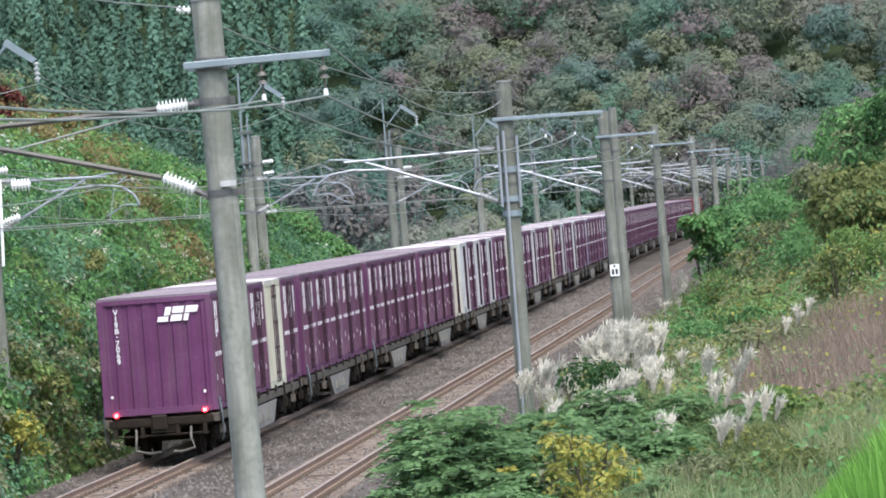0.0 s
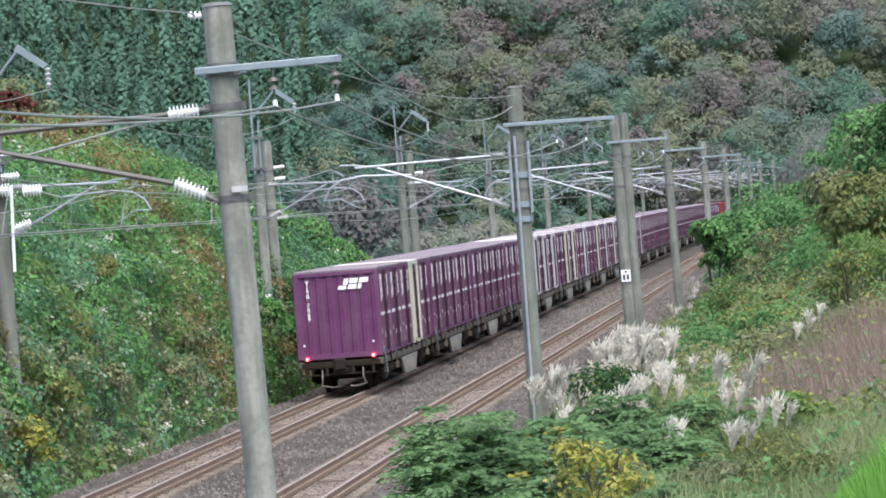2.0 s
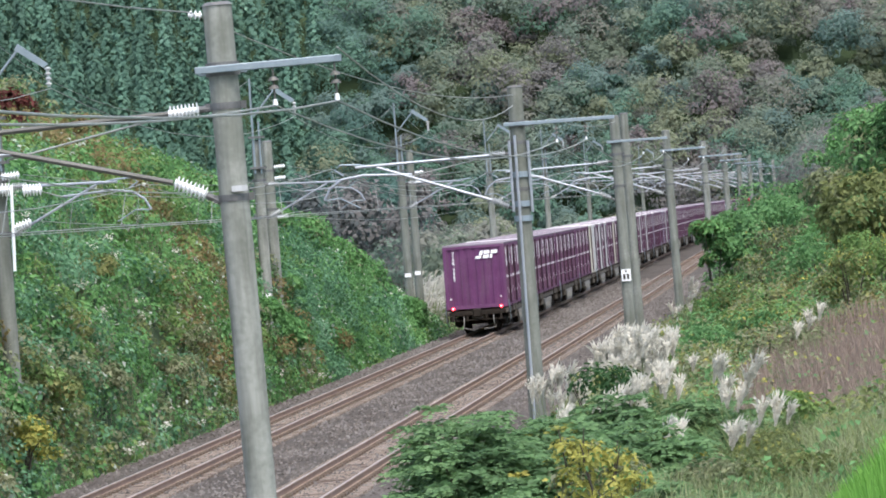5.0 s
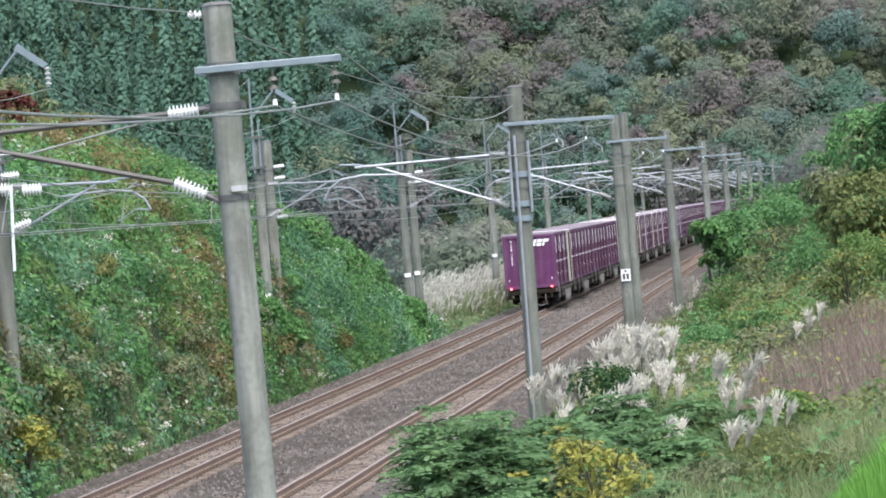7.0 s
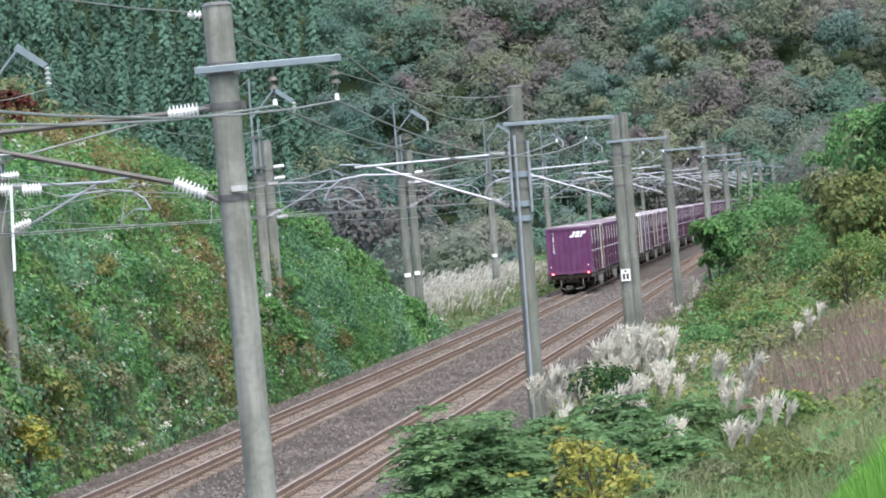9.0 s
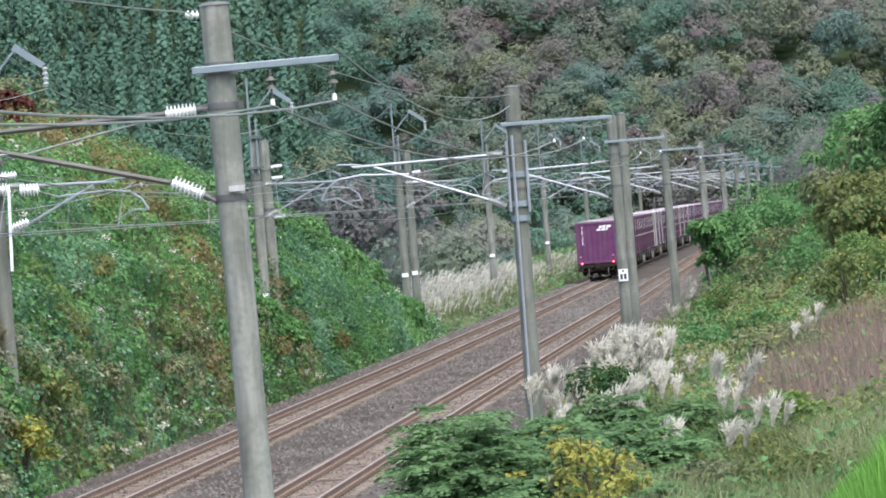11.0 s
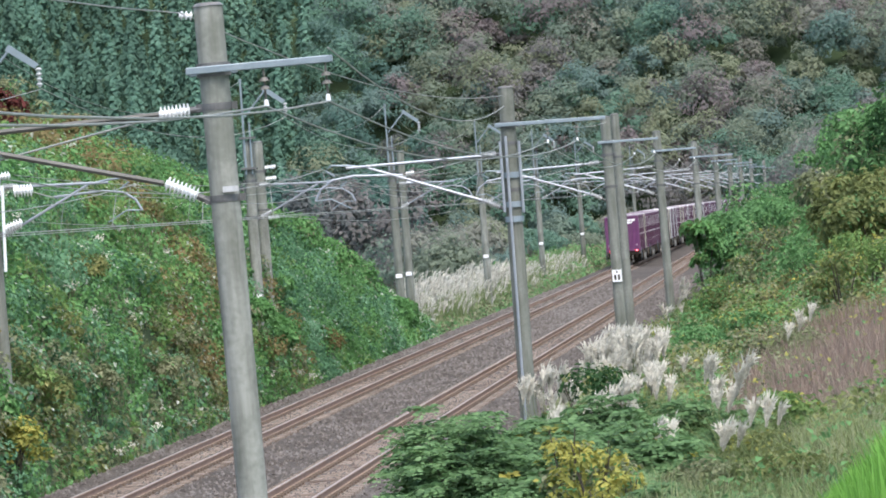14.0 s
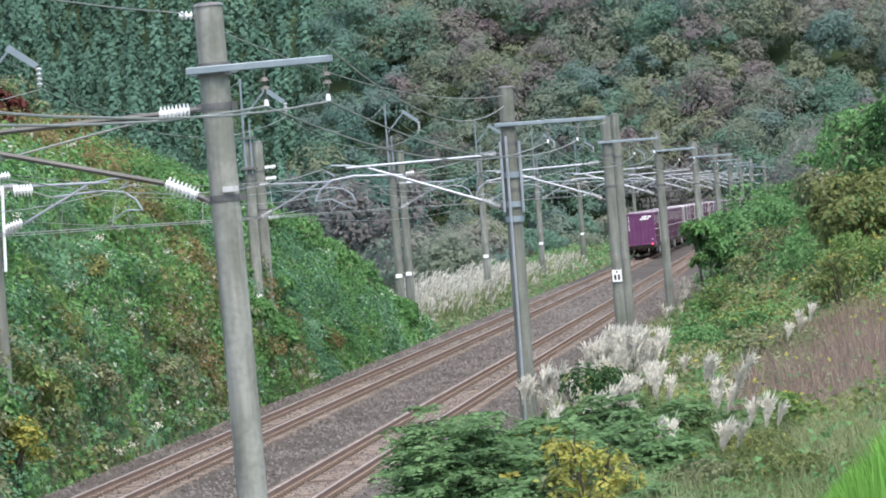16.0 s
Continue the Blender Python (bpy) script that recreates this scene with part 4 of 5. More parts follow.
def leaf_quads(p, nrm, size, wide=0.7, spread=0.8, fold=0.18):
    """Folded rhombic leaves at p that roughly face nrm; tips point anywhere across it, a little down."""
    n = len(p)
    nn = unit(nrm + RNG.normal(0, spread, (n, 3)) * 0.6)
    t = RNG.normal(0, 1, (n, 3)) + np.array([0, 0, -0.5])
    t = unit(t - nn * (t * nn).sum(1, keepdims=True))
    b = np.cross(nn, t)
    s = np.asarray(size).reshape(-1, 1) * np.ones((n, 1))
    mid = p + t * s * 0.45
    lift = nn * s * fold
    return np.stack([p, mid + b * s * wide * 0.5 + lift, p + t * s - lift * 0.6, mid - b * s * wide * 0.5 + lift], 1)


def blade_quads(p, h, lean, width):
    """Grass blades standing on p."""
    n = len(p)
    a = RNG.uniform(0, 2 * np.pi, n)
    d = np.stack([np.cos(a), np.sin(a), np.zeros(n)], 1)
    side = np.stack([-np.sin(a), np.cos(a), np.zeros(n)], 1) * np.asarray(width).reshape(-1, 1)
    h = np.asarray(h).reshape(-1, 1)
    lean = np.asarray(lean).reshape(-1, 1)
    top = p + d * h * lean + np.array([0, 0, 1]) * h * (1 - 0.25 * lean)
    mid = p + d * h * lean * 0.3 + np.array([0, 0, 0.58]) * h
    low = np.stack([p - side * 0.7, p + side * 0.7, mid + side, mid - side], 1)
    high = np.stack([mid - side, mid + side, top + side * 0.08, top - side * 0.08], 1)
    return np.concatenate([low, high])


def lumps(x, y, s, seed):
    return noise.noise((x / s, y / s, seed))


def shell(n, centre, radius, squash=0.8, inner=0.55, under=-0.35):
    """Points in the outer layer of a lumpy crown, and their outward directions."""
    d = unit(RNG.normal(0, 1, (int(n * 1.7), 3)))
    d = d[d[:, 2] > under][:n]
    lump = np.array([noise.noise((v[0] * 2.2 + centre[0], v[1] * 2.2 + centre[1], v[2] * 2.2 + centre[2])) for v in d])
    r = radius * (1 + 0.42 * lump) * RNG.uniform(inner, 1.0, len(d)) ** 0.5
    p = d * r[:, None] * np.array([1, 1, squash])
    return p + np.array(centre), d


def tri_mesh(name, v, f, mat):
    """Loose triangles as one mesh: v their corners, f the corners' order."""
    me = bpy.data.meshes.new(name)
    me.vertices.add(len(v))
    me.vertices.foreach_set("co", v.astype(np.float32).ravel())
    me.loops.add(len(f))
    me.polygons.add(len(f) // 3)
    me.loops.foreach_set("vertex_index", f.astype(np.int32))
    me.polygons.foreach_set("loop_start", (np.arange(len(f) // 3) * 3).astype(np.int32))
    me.update(calc_edges=True)
    me.materials.append(mat)
    return new(name, me)


def build_bush(y, l, top, r, mat, label, leaf=0.11, n=900, extra=None, name="bush", height=None):
    """Stems and several overlapping leafy lobes."""
    at = beside(y, l)
    base = ground_z(at.x, at.y)
    b = empty(name, Matrix.Translation((at.x, at.y, base)), label, "bush" if name == "bush" else name)
    h = max(0.6, top - base)
    bm = bmesh.new()
    for k in range(6):
        a = random.uniform(0, 6.28)
        e = Vector((math.cos(a) * r * 0.55, math.sin(a) * r * 0.55, h * random.uniform(0.55, 0.85)))
        rod(bm, (math.cos(a) * 0.06, math.sin(a) * 0.06, -0.12), e * 0.5 + Vector((0, 0, h * 0.08)), 0.028, 0.018, seg=5)
        rod(bm, e * 0.5 + Vector((0, 0, h * 0.08)), e, 0.018, 0.006, seg=5)
    tagged(part("stem", bm, BARK, b), kind="stuff")
    pts, nrm = [], []
    lobes = 15
    for k in range(lobes):
        a = k * 2.4 + random.uniform(-0.4, 0.4)
        q = r * (random.uniform(0.45, 0.8) if k > 2 else 0.25)
        zc = h * (random.uniform(0.28, 0.74) if k > 2 else 0.72)
        rr = min(r * random.uniform(0.28, 0.46), h * 0.4)
        p, d = shell(n // lobes, (math.cos(a) * q, math.sin(a) * q, zc), rr, 0.85, 0.7)
        pts.append(p), nrm.append(d)
    p, d = np.concatenate(pts), np.concatenate(nrm)
    keep = p[:, 2] > 0.02
    p, d = p[keep], d[keep] + np.array([0, 0, 0.45])
    second = RNG.random(len(p)) < 0.15
    quads("foliage", leaf_quads(p[~second], d[~second], leaf * RNG.uniform(0.6, 1.3, (~second).sum()), 0.6, 0.55), mat, b)
    quads("foliage", leaf_quads(p[second], d[second], leaf * RNG.uniform(0.6, 1.1, second.sum()), 0.5), random.choice((KUDZU, BUSH_GREEN, OLIVE, WEED)), b)
    if extra:
        pick = RNG.random(len(p)) < 0.07
        quads("turning_leaves", leaf_quads(p[pick] * 1.03, d[pick], leaf * RNG.uniform(0.7, 1.1, pick.sum()), 0.7), extra, b, "yellowing leaves")
    return b


def scatter(name, label, category, count, ys, ls, mat, size, lift, patch=None, normal=(0.35, -0.5, 0.75), wide=0.7, depth=0.3):
    """Leaf cover that follows the ground in humps. ls: function of y giving the span of l. patch: (noise size, seed, low limit)."""
    pts = []
    k = 0
    while len(pts) < count and k < count * 8:
        k += 1
        y = random.uniform(*ys)
        a, b = ls(y)
        l = random.uniform(a, b)
        if 93 < y < 140 and l > 12.2 and random.random() < 0.3 + 0.5 * smooth_step(l, 12.2, 14.0):
            continue
        q = beside(y, l)
        if patch and lumps(q.x, q.y, patch[0], patch[1]) < patch[2] + random.uniform(-0.12, 0.12):
            continue
        hump = lift * (0.62 + 0.95 * lumps(q.x, q.y, 2.1, 2.2) + 0.5 * lumps(q.x, q.y, 0.8, 5.1))
        pts.append((q.x, q.y, ground_z(q.x, q.y) + max(0.02, hump) * random.uniform(1 - depth, 1.0) + 0.02))
    p = np.array(pts)
    nr = np.tile(np.array(normal), (len(p), 1))
    ob = quads(name, leaf_quads(p, nr, size * RNG.uniform(0.55, 1.3, len(p)), wide), mat)
    return tagged(ob, label, category, kind="stuff")


def mound_leaves(store, c, r, mat, leaf, dense=1.0, pale=0.0, face=(0.35, -0.45, 0.55)):
    """A hummock of leaves: a lumpy dome whose leaves face outwards; a few are pale, as undersides and as painted gloss.
    """
    n = int(dense * 2.6 * (r / leaf) ** 2) + 12
    d = unit(RNG.normal(0, 1, (n, 3)) + np.array(face) * 0.9)
    f = RNG.normal(0, 2.6, (3, 3))
    lump = np.sin(d @ f + RNG.uniform(0, 6.28, 3)).sum(1) / 3
    p = np.array(c) + d * (r * (1 + 0.3 * lump) * RNG.uniform(0.72, 1.04, n))[:, None] * np.array([1, 1, 0.8])
    turned = RNG.random(n) < pale
    q = leaf_quads(p, d + np.array([0, 0, 0.35]), leaf * RNG.uniform(0.6, 1.3, n), 0.72, 0.6)
    store[mat].append(q[~turned])
    if turned.any():
        store[PALE_LEAF].append(q[turned])


def finish_mounds(store, name, labels, category):
    for mat, qs in store.items():
        ob = quads(name, np.concatenate(qs), mat)
        tagged(ob, labels[mat], category, kind="stuff")


def pick_by(v, choices):
    """The choice whose cumulated share v (0 to 1) falls in."""
    for share, mat in choices:
        if v < share:
            return mat
        v -= share
    return choices[-1][1]


def spray_quads(p, d, length, leaflet, pairs=6):
    """Feathered leaves: paired leaflets along ribs that leave p along d and droop."""
    n = len(p)
    up = np.array([0, 0, 1.0])
    side = unit(np.cross(d, up) + 1e-4)
    t = np.linspace(0.16, 1.0, pairs)[None, :, None]
    L = np.asarray(length).reshape(-1, 1, 1)
    rib = p[:, None] + d[:, None] * L * t - up * 0.62 * L * t ** 2
    out = []
    for sg in (-1, 1):
        tip = unit(side[:, None] * sg + d[:, None] * (0.35 + 0.5 * t) - up * 0.3 * (0.5 + t) + RNG.normal(0, 0.16, (n, pairs, 3)))
        nn = unit(up * 0.6 + d[:, None] * 0.7 + RNG.normal(0, 0.3, (n, pairs, 3)))
        b = unit(np.cross(nn, tip))
        s = leaflet * (1.08 - 0.45 * (t - 0.4) ** 2) * RNG.uniform(0.8, 1.2, (n, pairs, 1))
        mid = rib + tip * s * 0.45
        out.append(np.stack([rib, mid + b * s * 0.25, rib + tip * s - nn * s * 0.12, mid - b * s * 0.25], 2).reshape(-1, 4, 3))
    return np.concatenate(out)


def build_feather_bush(y, l, top, r, label, rosettes=70, mat=None, extra=None, leaflet=0.105):
    """A shrub of branches that end in rosettes of long feathered leaves."""
    at = beside(y, l)
    base = ground_z(at.x, at.y)
    b = empty("bush", Matrix.Translation((at.x, at.y, base)), label, "bush")
    h = max(0.7, top - base)
    d = unit(RNG.normal(0, 1, (rosettes * 3, 3)) + np.array([0, 0, 0.5]))
    d = d[d[:, 2] > -0.25][:rosettes]
    f = RNG.normal(0, 2.4, (3, 3))
    rr = (0.84 + 0.17 * np.sin(d @ f).sum(1)) * RNG.uniform(0.55, 1.2, len(d))
    c = np.array([0, 0, h * 0.5])
    tips = c + d * rr[:, None] * np.array([r, r, h * 0.44])
    bm = bmesh.new()
    for k in range(0, len(tips), 3):
        m = Vector(tips[k] * np.array([0.35, 0.35, 0.55]))
        rod(bm, (0.03 * math.cos(k), 0.03 * math.sin(k), -0.1), m, 0.022, 0.014, seg=5)
        rod(bm, m, Vector(tips[k]), 0.014, 0.005, seg=4)
    tagged(part("stem", bm, BARK, b), kind="stuff")
    core, cd = shell(1300, (0, 0, h * 0.48), 1.0, 1.0, 0.5)
    core = (core - c) * np.array([r, r, h * 0.40]) * 0.7 + c
    quads("inner_foliage", leaf_quads(core, cd + np.array([0, 0, 0.4]), 0.12 * RNG.uniform(0.6, 1.2, len(core)), 0.6, 0.6), mat or FEATHER, b)
    k = 7
    a = RNG.uniform(0, 6.28, (len(tips), 1)) + np.arange(k)[None] * 6.28 / k
    axis_ = unit(d + np.array([0, 0, 0.5]))
    ring = np.stack([np.cos(a), np.sin(a), np.full(a.shape, 0.15)], 2)
    dirs = unit(ring + axis_[:, None] * 0.55 + RNG.normal(0, 0.15, ring.shape)).reshape(-1, 3)
    p = np.repeat(tips, k, 0)
    turned = np.repeat(RNG.random(len(tips)) < (0.12 if extra else 0.0), k)
    ln = RNG.uniform(0.24, 0.44, len(p))
    quads("foliage", spray_quads(p[~turned], dirs[~turned], ln[~turned], leaflet), mat or FEATHER, b)
    if turned.any():
        quads("turning_leaves", spray_quads(p[turned], dirs[turned], ln[turned], leaflet), extra, b, "yellowing leaves")
    return b


def build_left_bank():
    def seen(y):
        return (-3.4 - max(0.0, y - 104) * 0.152 - 1.2, -2.2)

    def low(y):
        return (-5.0, -2.1)
    facing = (0.75, -0.35, 0.6)
    scatter("vine_cover", "dense broad-leaved green vines over the cutting slope", "vines", 42000, (104, 234), seen, KUDZU, 0.16, 0.7, normal=facing, depth=0.5)
    store = collections.defaultdict(list)
    for _ in range(4300):
        y = random.uniform(103, 232)
        a, b = seen(y)
        l = b - 0.3 - (b - 0.3 - a) * random.random()
        if random.random() < 0.66:
            l = max(a, -2.35 + 2.0 * math.log(1 - 0.95 * random.random()))
        q = beside(y, l)
        g = ground_z(q.x, q.y)
        patch = 0.5 + 0.75 * lumps(q.x + g, q.y * 0.6 + g, 2.2, 4.4) + random.gauss(0, 0.16)
        d = -2.3 - l
        if y < 152 and g < 3.0 + 1.2 * lumps(q.x, q.y, 6.0, 1.5):
            mat = pick_by(patch, ((0.26, KUDZU), (0.20, TEAL), (0.20, WEED), (0.12, LIME), (0.16, OLIVE), (0.06, AUTUMN)))
        elif g > 5.2 and y < 190:
            mat = pick_by(patch, ((0.24, TEAL), (0.34, KUDZU), (0.26, LIME), (0.08, OLIVE), (0.08, AUTUMN)))
        elif y > 178:
            mat = pick_by(patch, ((0.46, TEAL), (0.42, KUDZU), (0.12, LIME)))
        else:
            mat = pick_by(patch, ((0.34, TEAL), (0.36, KUDZU), (0.18, LIME), (0.08, WEED), (0.04, AUTUMN)))
        r = random.choice((0.26, 0.34, 0.45, 0.6, 0.8)) * (0.6 + 0.4 * smooth_step(d, 0.0, 1.2)) * (0.85 + 0.35 * smooth_step(y, 150, 200))
        mound_leaves(store, (q.x, q.y, g + r * random.uniform(0.1, 0.8)), r, mat, random.uniform(0.11, 0.15), 1.15, random.choice((0, 0.01, 0.03, 0.08)), (0.6, -0.6, 0.5))
    finish_mounds(store, "vine_cover", {KUDZU: "hummocks of broad-leaved green vines on the cutting slope", TEAL: "hummocks of blue-green vines on the cutting slope", LIME: "yellow-green vines on the cutting slope", WEED: "faded weeds low on the slope",
                                        OLIVE: "olive weeds on the slope", AUTUMN: "weeds turning orange and brown on the slope", PALE_LEAF: "pale leaf undersides and painted gloss among the vines"}, "vines")
    # thin pale stalks and seed heads among the weeds
    n = 2600
    pts = []
    while len(pts) < n:
        y = random.uniform(104, 178)
        q = beside(y, random.uniform(*low(y)))
        if lumps(q.x, q.y, 4.0, 6.6) > -0.1:
            pts.append((q.x, q.y, ground_z(q.x, q.y) + 0.25))
    p = np.array(pts)
    ob = quads("dry_stalks", blade_quads(p, RNG.uniform(0.4, 0.95, n), RNG.uniform(0.1, 0.7, n), RNG.uniform(0.006, 0.013, n)), WEED)
    tagged(ob, "thin fading stalks on the slope", "grass", kind="stuff")
    heads = []
    for _ in range(45):
        q = p[random.randrange(n)] + np.array([0, 0, random.uniform(0.4, 0.8)])
        e = np.repeat(q[None], 40, 0) + RNG.normal(0, 1, (40, 3)) * np.array([0.07, 0.07, 0.05])
        heads.append(leaf_quads(e, np.tile((0.2, -0.3, 0.9), (40, 1)), 0.06 * RNG.uniform(0.6, 1.3, 40), 0.8))
    tagged(quads("seed_heads", np.concatenate(heads), PLUME), "pale flat flower heads among the weeds", "flowers", kind="stuff")
    scatter("vine_cover", "low green creepers along the ballast edge", "vines", 9000, (95, 330), lambda y: (-2.9, -1.6), BUSH_GREEN, 0.13, 0.35, None, facing)
    for y, l, top, r, mat, lab in ((166, -2.75, 1.6, 0.9, AUTUMN, "low shrub turning orange beside the track"), (171, -2.8, 1.7, 0.8, AUTUMN, "low shrub turning orange beside the track"), (186, -2.65, 1.4, 0.7, AUTUMN, "low shrub turning orange beside the track"),
                                   (140, -2.8, 1.9, 1.0, WEED, "faded brownish shrub at the slope's foot"), (128, -2.9, 1.7, 1.1, WEED, "faded brownish shrub at the slope's foot"), (120, -3.0, 1.8, 1.1, OLIVE, "olive shrub at the slope's foot"),
                                   (114, -2.6, 1.5, 0.8, YELLOW_LEAF, "yellowing shrub at the slope's foot"), (134, -3.8, 3.0, 1.0, OLIVE, "olive shrub at the slope's foot"), (148, -3.0, 2.2, 1.0, WEED, "faded brownish shrub at the slope's foot")):
        build_bush(y, l, top, r, mat, lab, 0.125, 1300, None, "shrub")
    for y, l, top, r in ((192, -4.4, 5.2, 1.9), (188, -5.6, 5.4, 1.9), (200, -4.0, 4.3, 1.7), (208, -3.9, 3.3, 1.5), (216, -3.7, 2.3, 1.2), (180, -4.6, 5.5, 1.6), (166.2, -3.0, 2.75, 0.8), (170, -2.7, 2.3, 0.7), (221, -2.95, 1.9, 0.75), (226, -3.1, 1.8, 0.7), (113.2, -3.1, 1.9, 0.8), (172, -5.6, 6.3, 1.7), (176, -3.4, 3.4, 1.0), (163, -3.6, 3.2, 1.1)):
        build_bush(y, l, top, r, KUDZU, "tall mound of broad-leaved green vines", 0.155, 3000, None, "shrub")
    for y, l, top, r, mat, lab in ((172, -10.9, 10.2, 0.8, MAPLE, "small maple with deep red leaves on the hill top"), (185, -13.6, 13.9, 0.5, MAPLE, "small maple with deep red leaves on the hill top"),
                                   (190, -13.2, 11.6, 1.6, WEED, "browning tree on the hill top"), (195, -15.5, 13.2, 1.8, OLIVE, "olive tree on the hill top behind the poles"), (176, -9.6, 9.2, 1.2, WEED, "browning shrub on the hill top"), (168, -8.4, 8.8, 1.0, AUTUMN, "browning shrub on the hill top")):
        build_bush(y, l, top, r, mat, lab, 0.2, 1500, None, "tree" if top > 10 else "shrub")


def plume_part(parent, at, h, bend, a, prot):
    ob = new("plume", prot)
    ob.parent = parent
    ob.matrix_basis = Matrix.Translation(at) @ pose(0, 0, 0, bend * math.sin(a), bend * math.cos(a), math.degrees(a)) @ Matrix.Diagonal((1, 1, h, 1))
    return ob


def plume_quads(fingers=22, beads=12, length=0.36):
    """A seed head: fine fingers that rise from the stalk's tip and droop to one side, each a chain of tufts."""
    out = []
    for f in range(fingers):
        a = RNG.normal(0, 0.8)
        reach = length * RNG.uniform(0.7, 1.1)
        droop = RNG.uniform(0.2, 0.8)
        t = np.linspace(0.08, 1, beads)
        r = reach * (0.10 * t + 0.55 * droop * t ** 2)
        p = np.stack([np.cos(a) * r, np.sin(a) * r, reach * (t - 0.42 * droop * t ** 3)], 1) + np.array([0, 0, -0.03])
        q = RNG.normal(0, 1, (beads, 3))
        d = unit(np.gradient(p, axis=0))
        s = unit(np.cross(d, q)) * (0.026 * np.sin(np.pi * np.clip(t * 0.85 + 0.13, 0, 1)) + 0.004)[:, None]
        step = reach / beads * 1.1
        out.append(np.stack([p - d * step * 0.4, p + s, p + d * step, p - s], 1))
    return np.concatenate(out)


PLUME_MESHES = []


def make_plumes():
    for k in range(4):
        ob = quads("plume", plume_quads(20 + 3 * k, 12, 0.34 + 0.04 * k), PLUME)
        PLUME_MESHES.append(ob.data)
        bpy.data.objects.remove(ob)


def build_pampas(y, l, tall, count, spread, bend=14):
    """A tuft: arching blades, thin stalks and silver plumes."""
    at = beside(y, l)
    base = ground_z(at.x, at.y)
    t = empty("pampas_grass", Matrix.Translation((at.x, at.y, base)), "tuft of plume grass with silvery seed heads", "grass", "plume grass tufts")
    n = 160
    p = np.stack([RNG.normal(0, spread * 0.5, n), RNG.normal(0, spread * 0.5, n), np.full(n, -0.05)], 1)
    quads("blades", blade_quads(p, tall * RNG.uniform(0.4, 0.8, n), RNG.uniform(0.2, 0.8, n), RNG.uniform(0.004, 0.009, n)), GRASS, t)
    bm = bmesh.new()
    heads = []
    for k in range(count):
        a = random.uniform(0, 6.28)
        r = abs(random.gauss(0, spread))
        foot = Vector((math.cos(a) * r * 0.4, math.sin(a) * r * 0.4, -0.05))
        head = Vector((math.cos(a) * r, math.sin(a) * r, (tall - 0.45) * random.uniform(0.78, 1.03)))
        rod(bm, foot, head, 0.006, 0.004, seg=4)
        heads.append((head, a))
    tagged(part("stalk", bm, GRASS, t), kind="stuff")
    for head, a in heads:
        plume_part(t, head, random.uniform(1.0, 1.5), random.uniform(3, bend), random.uniform(-0.6, 2.2), random.choice(PLUME_MESHES))


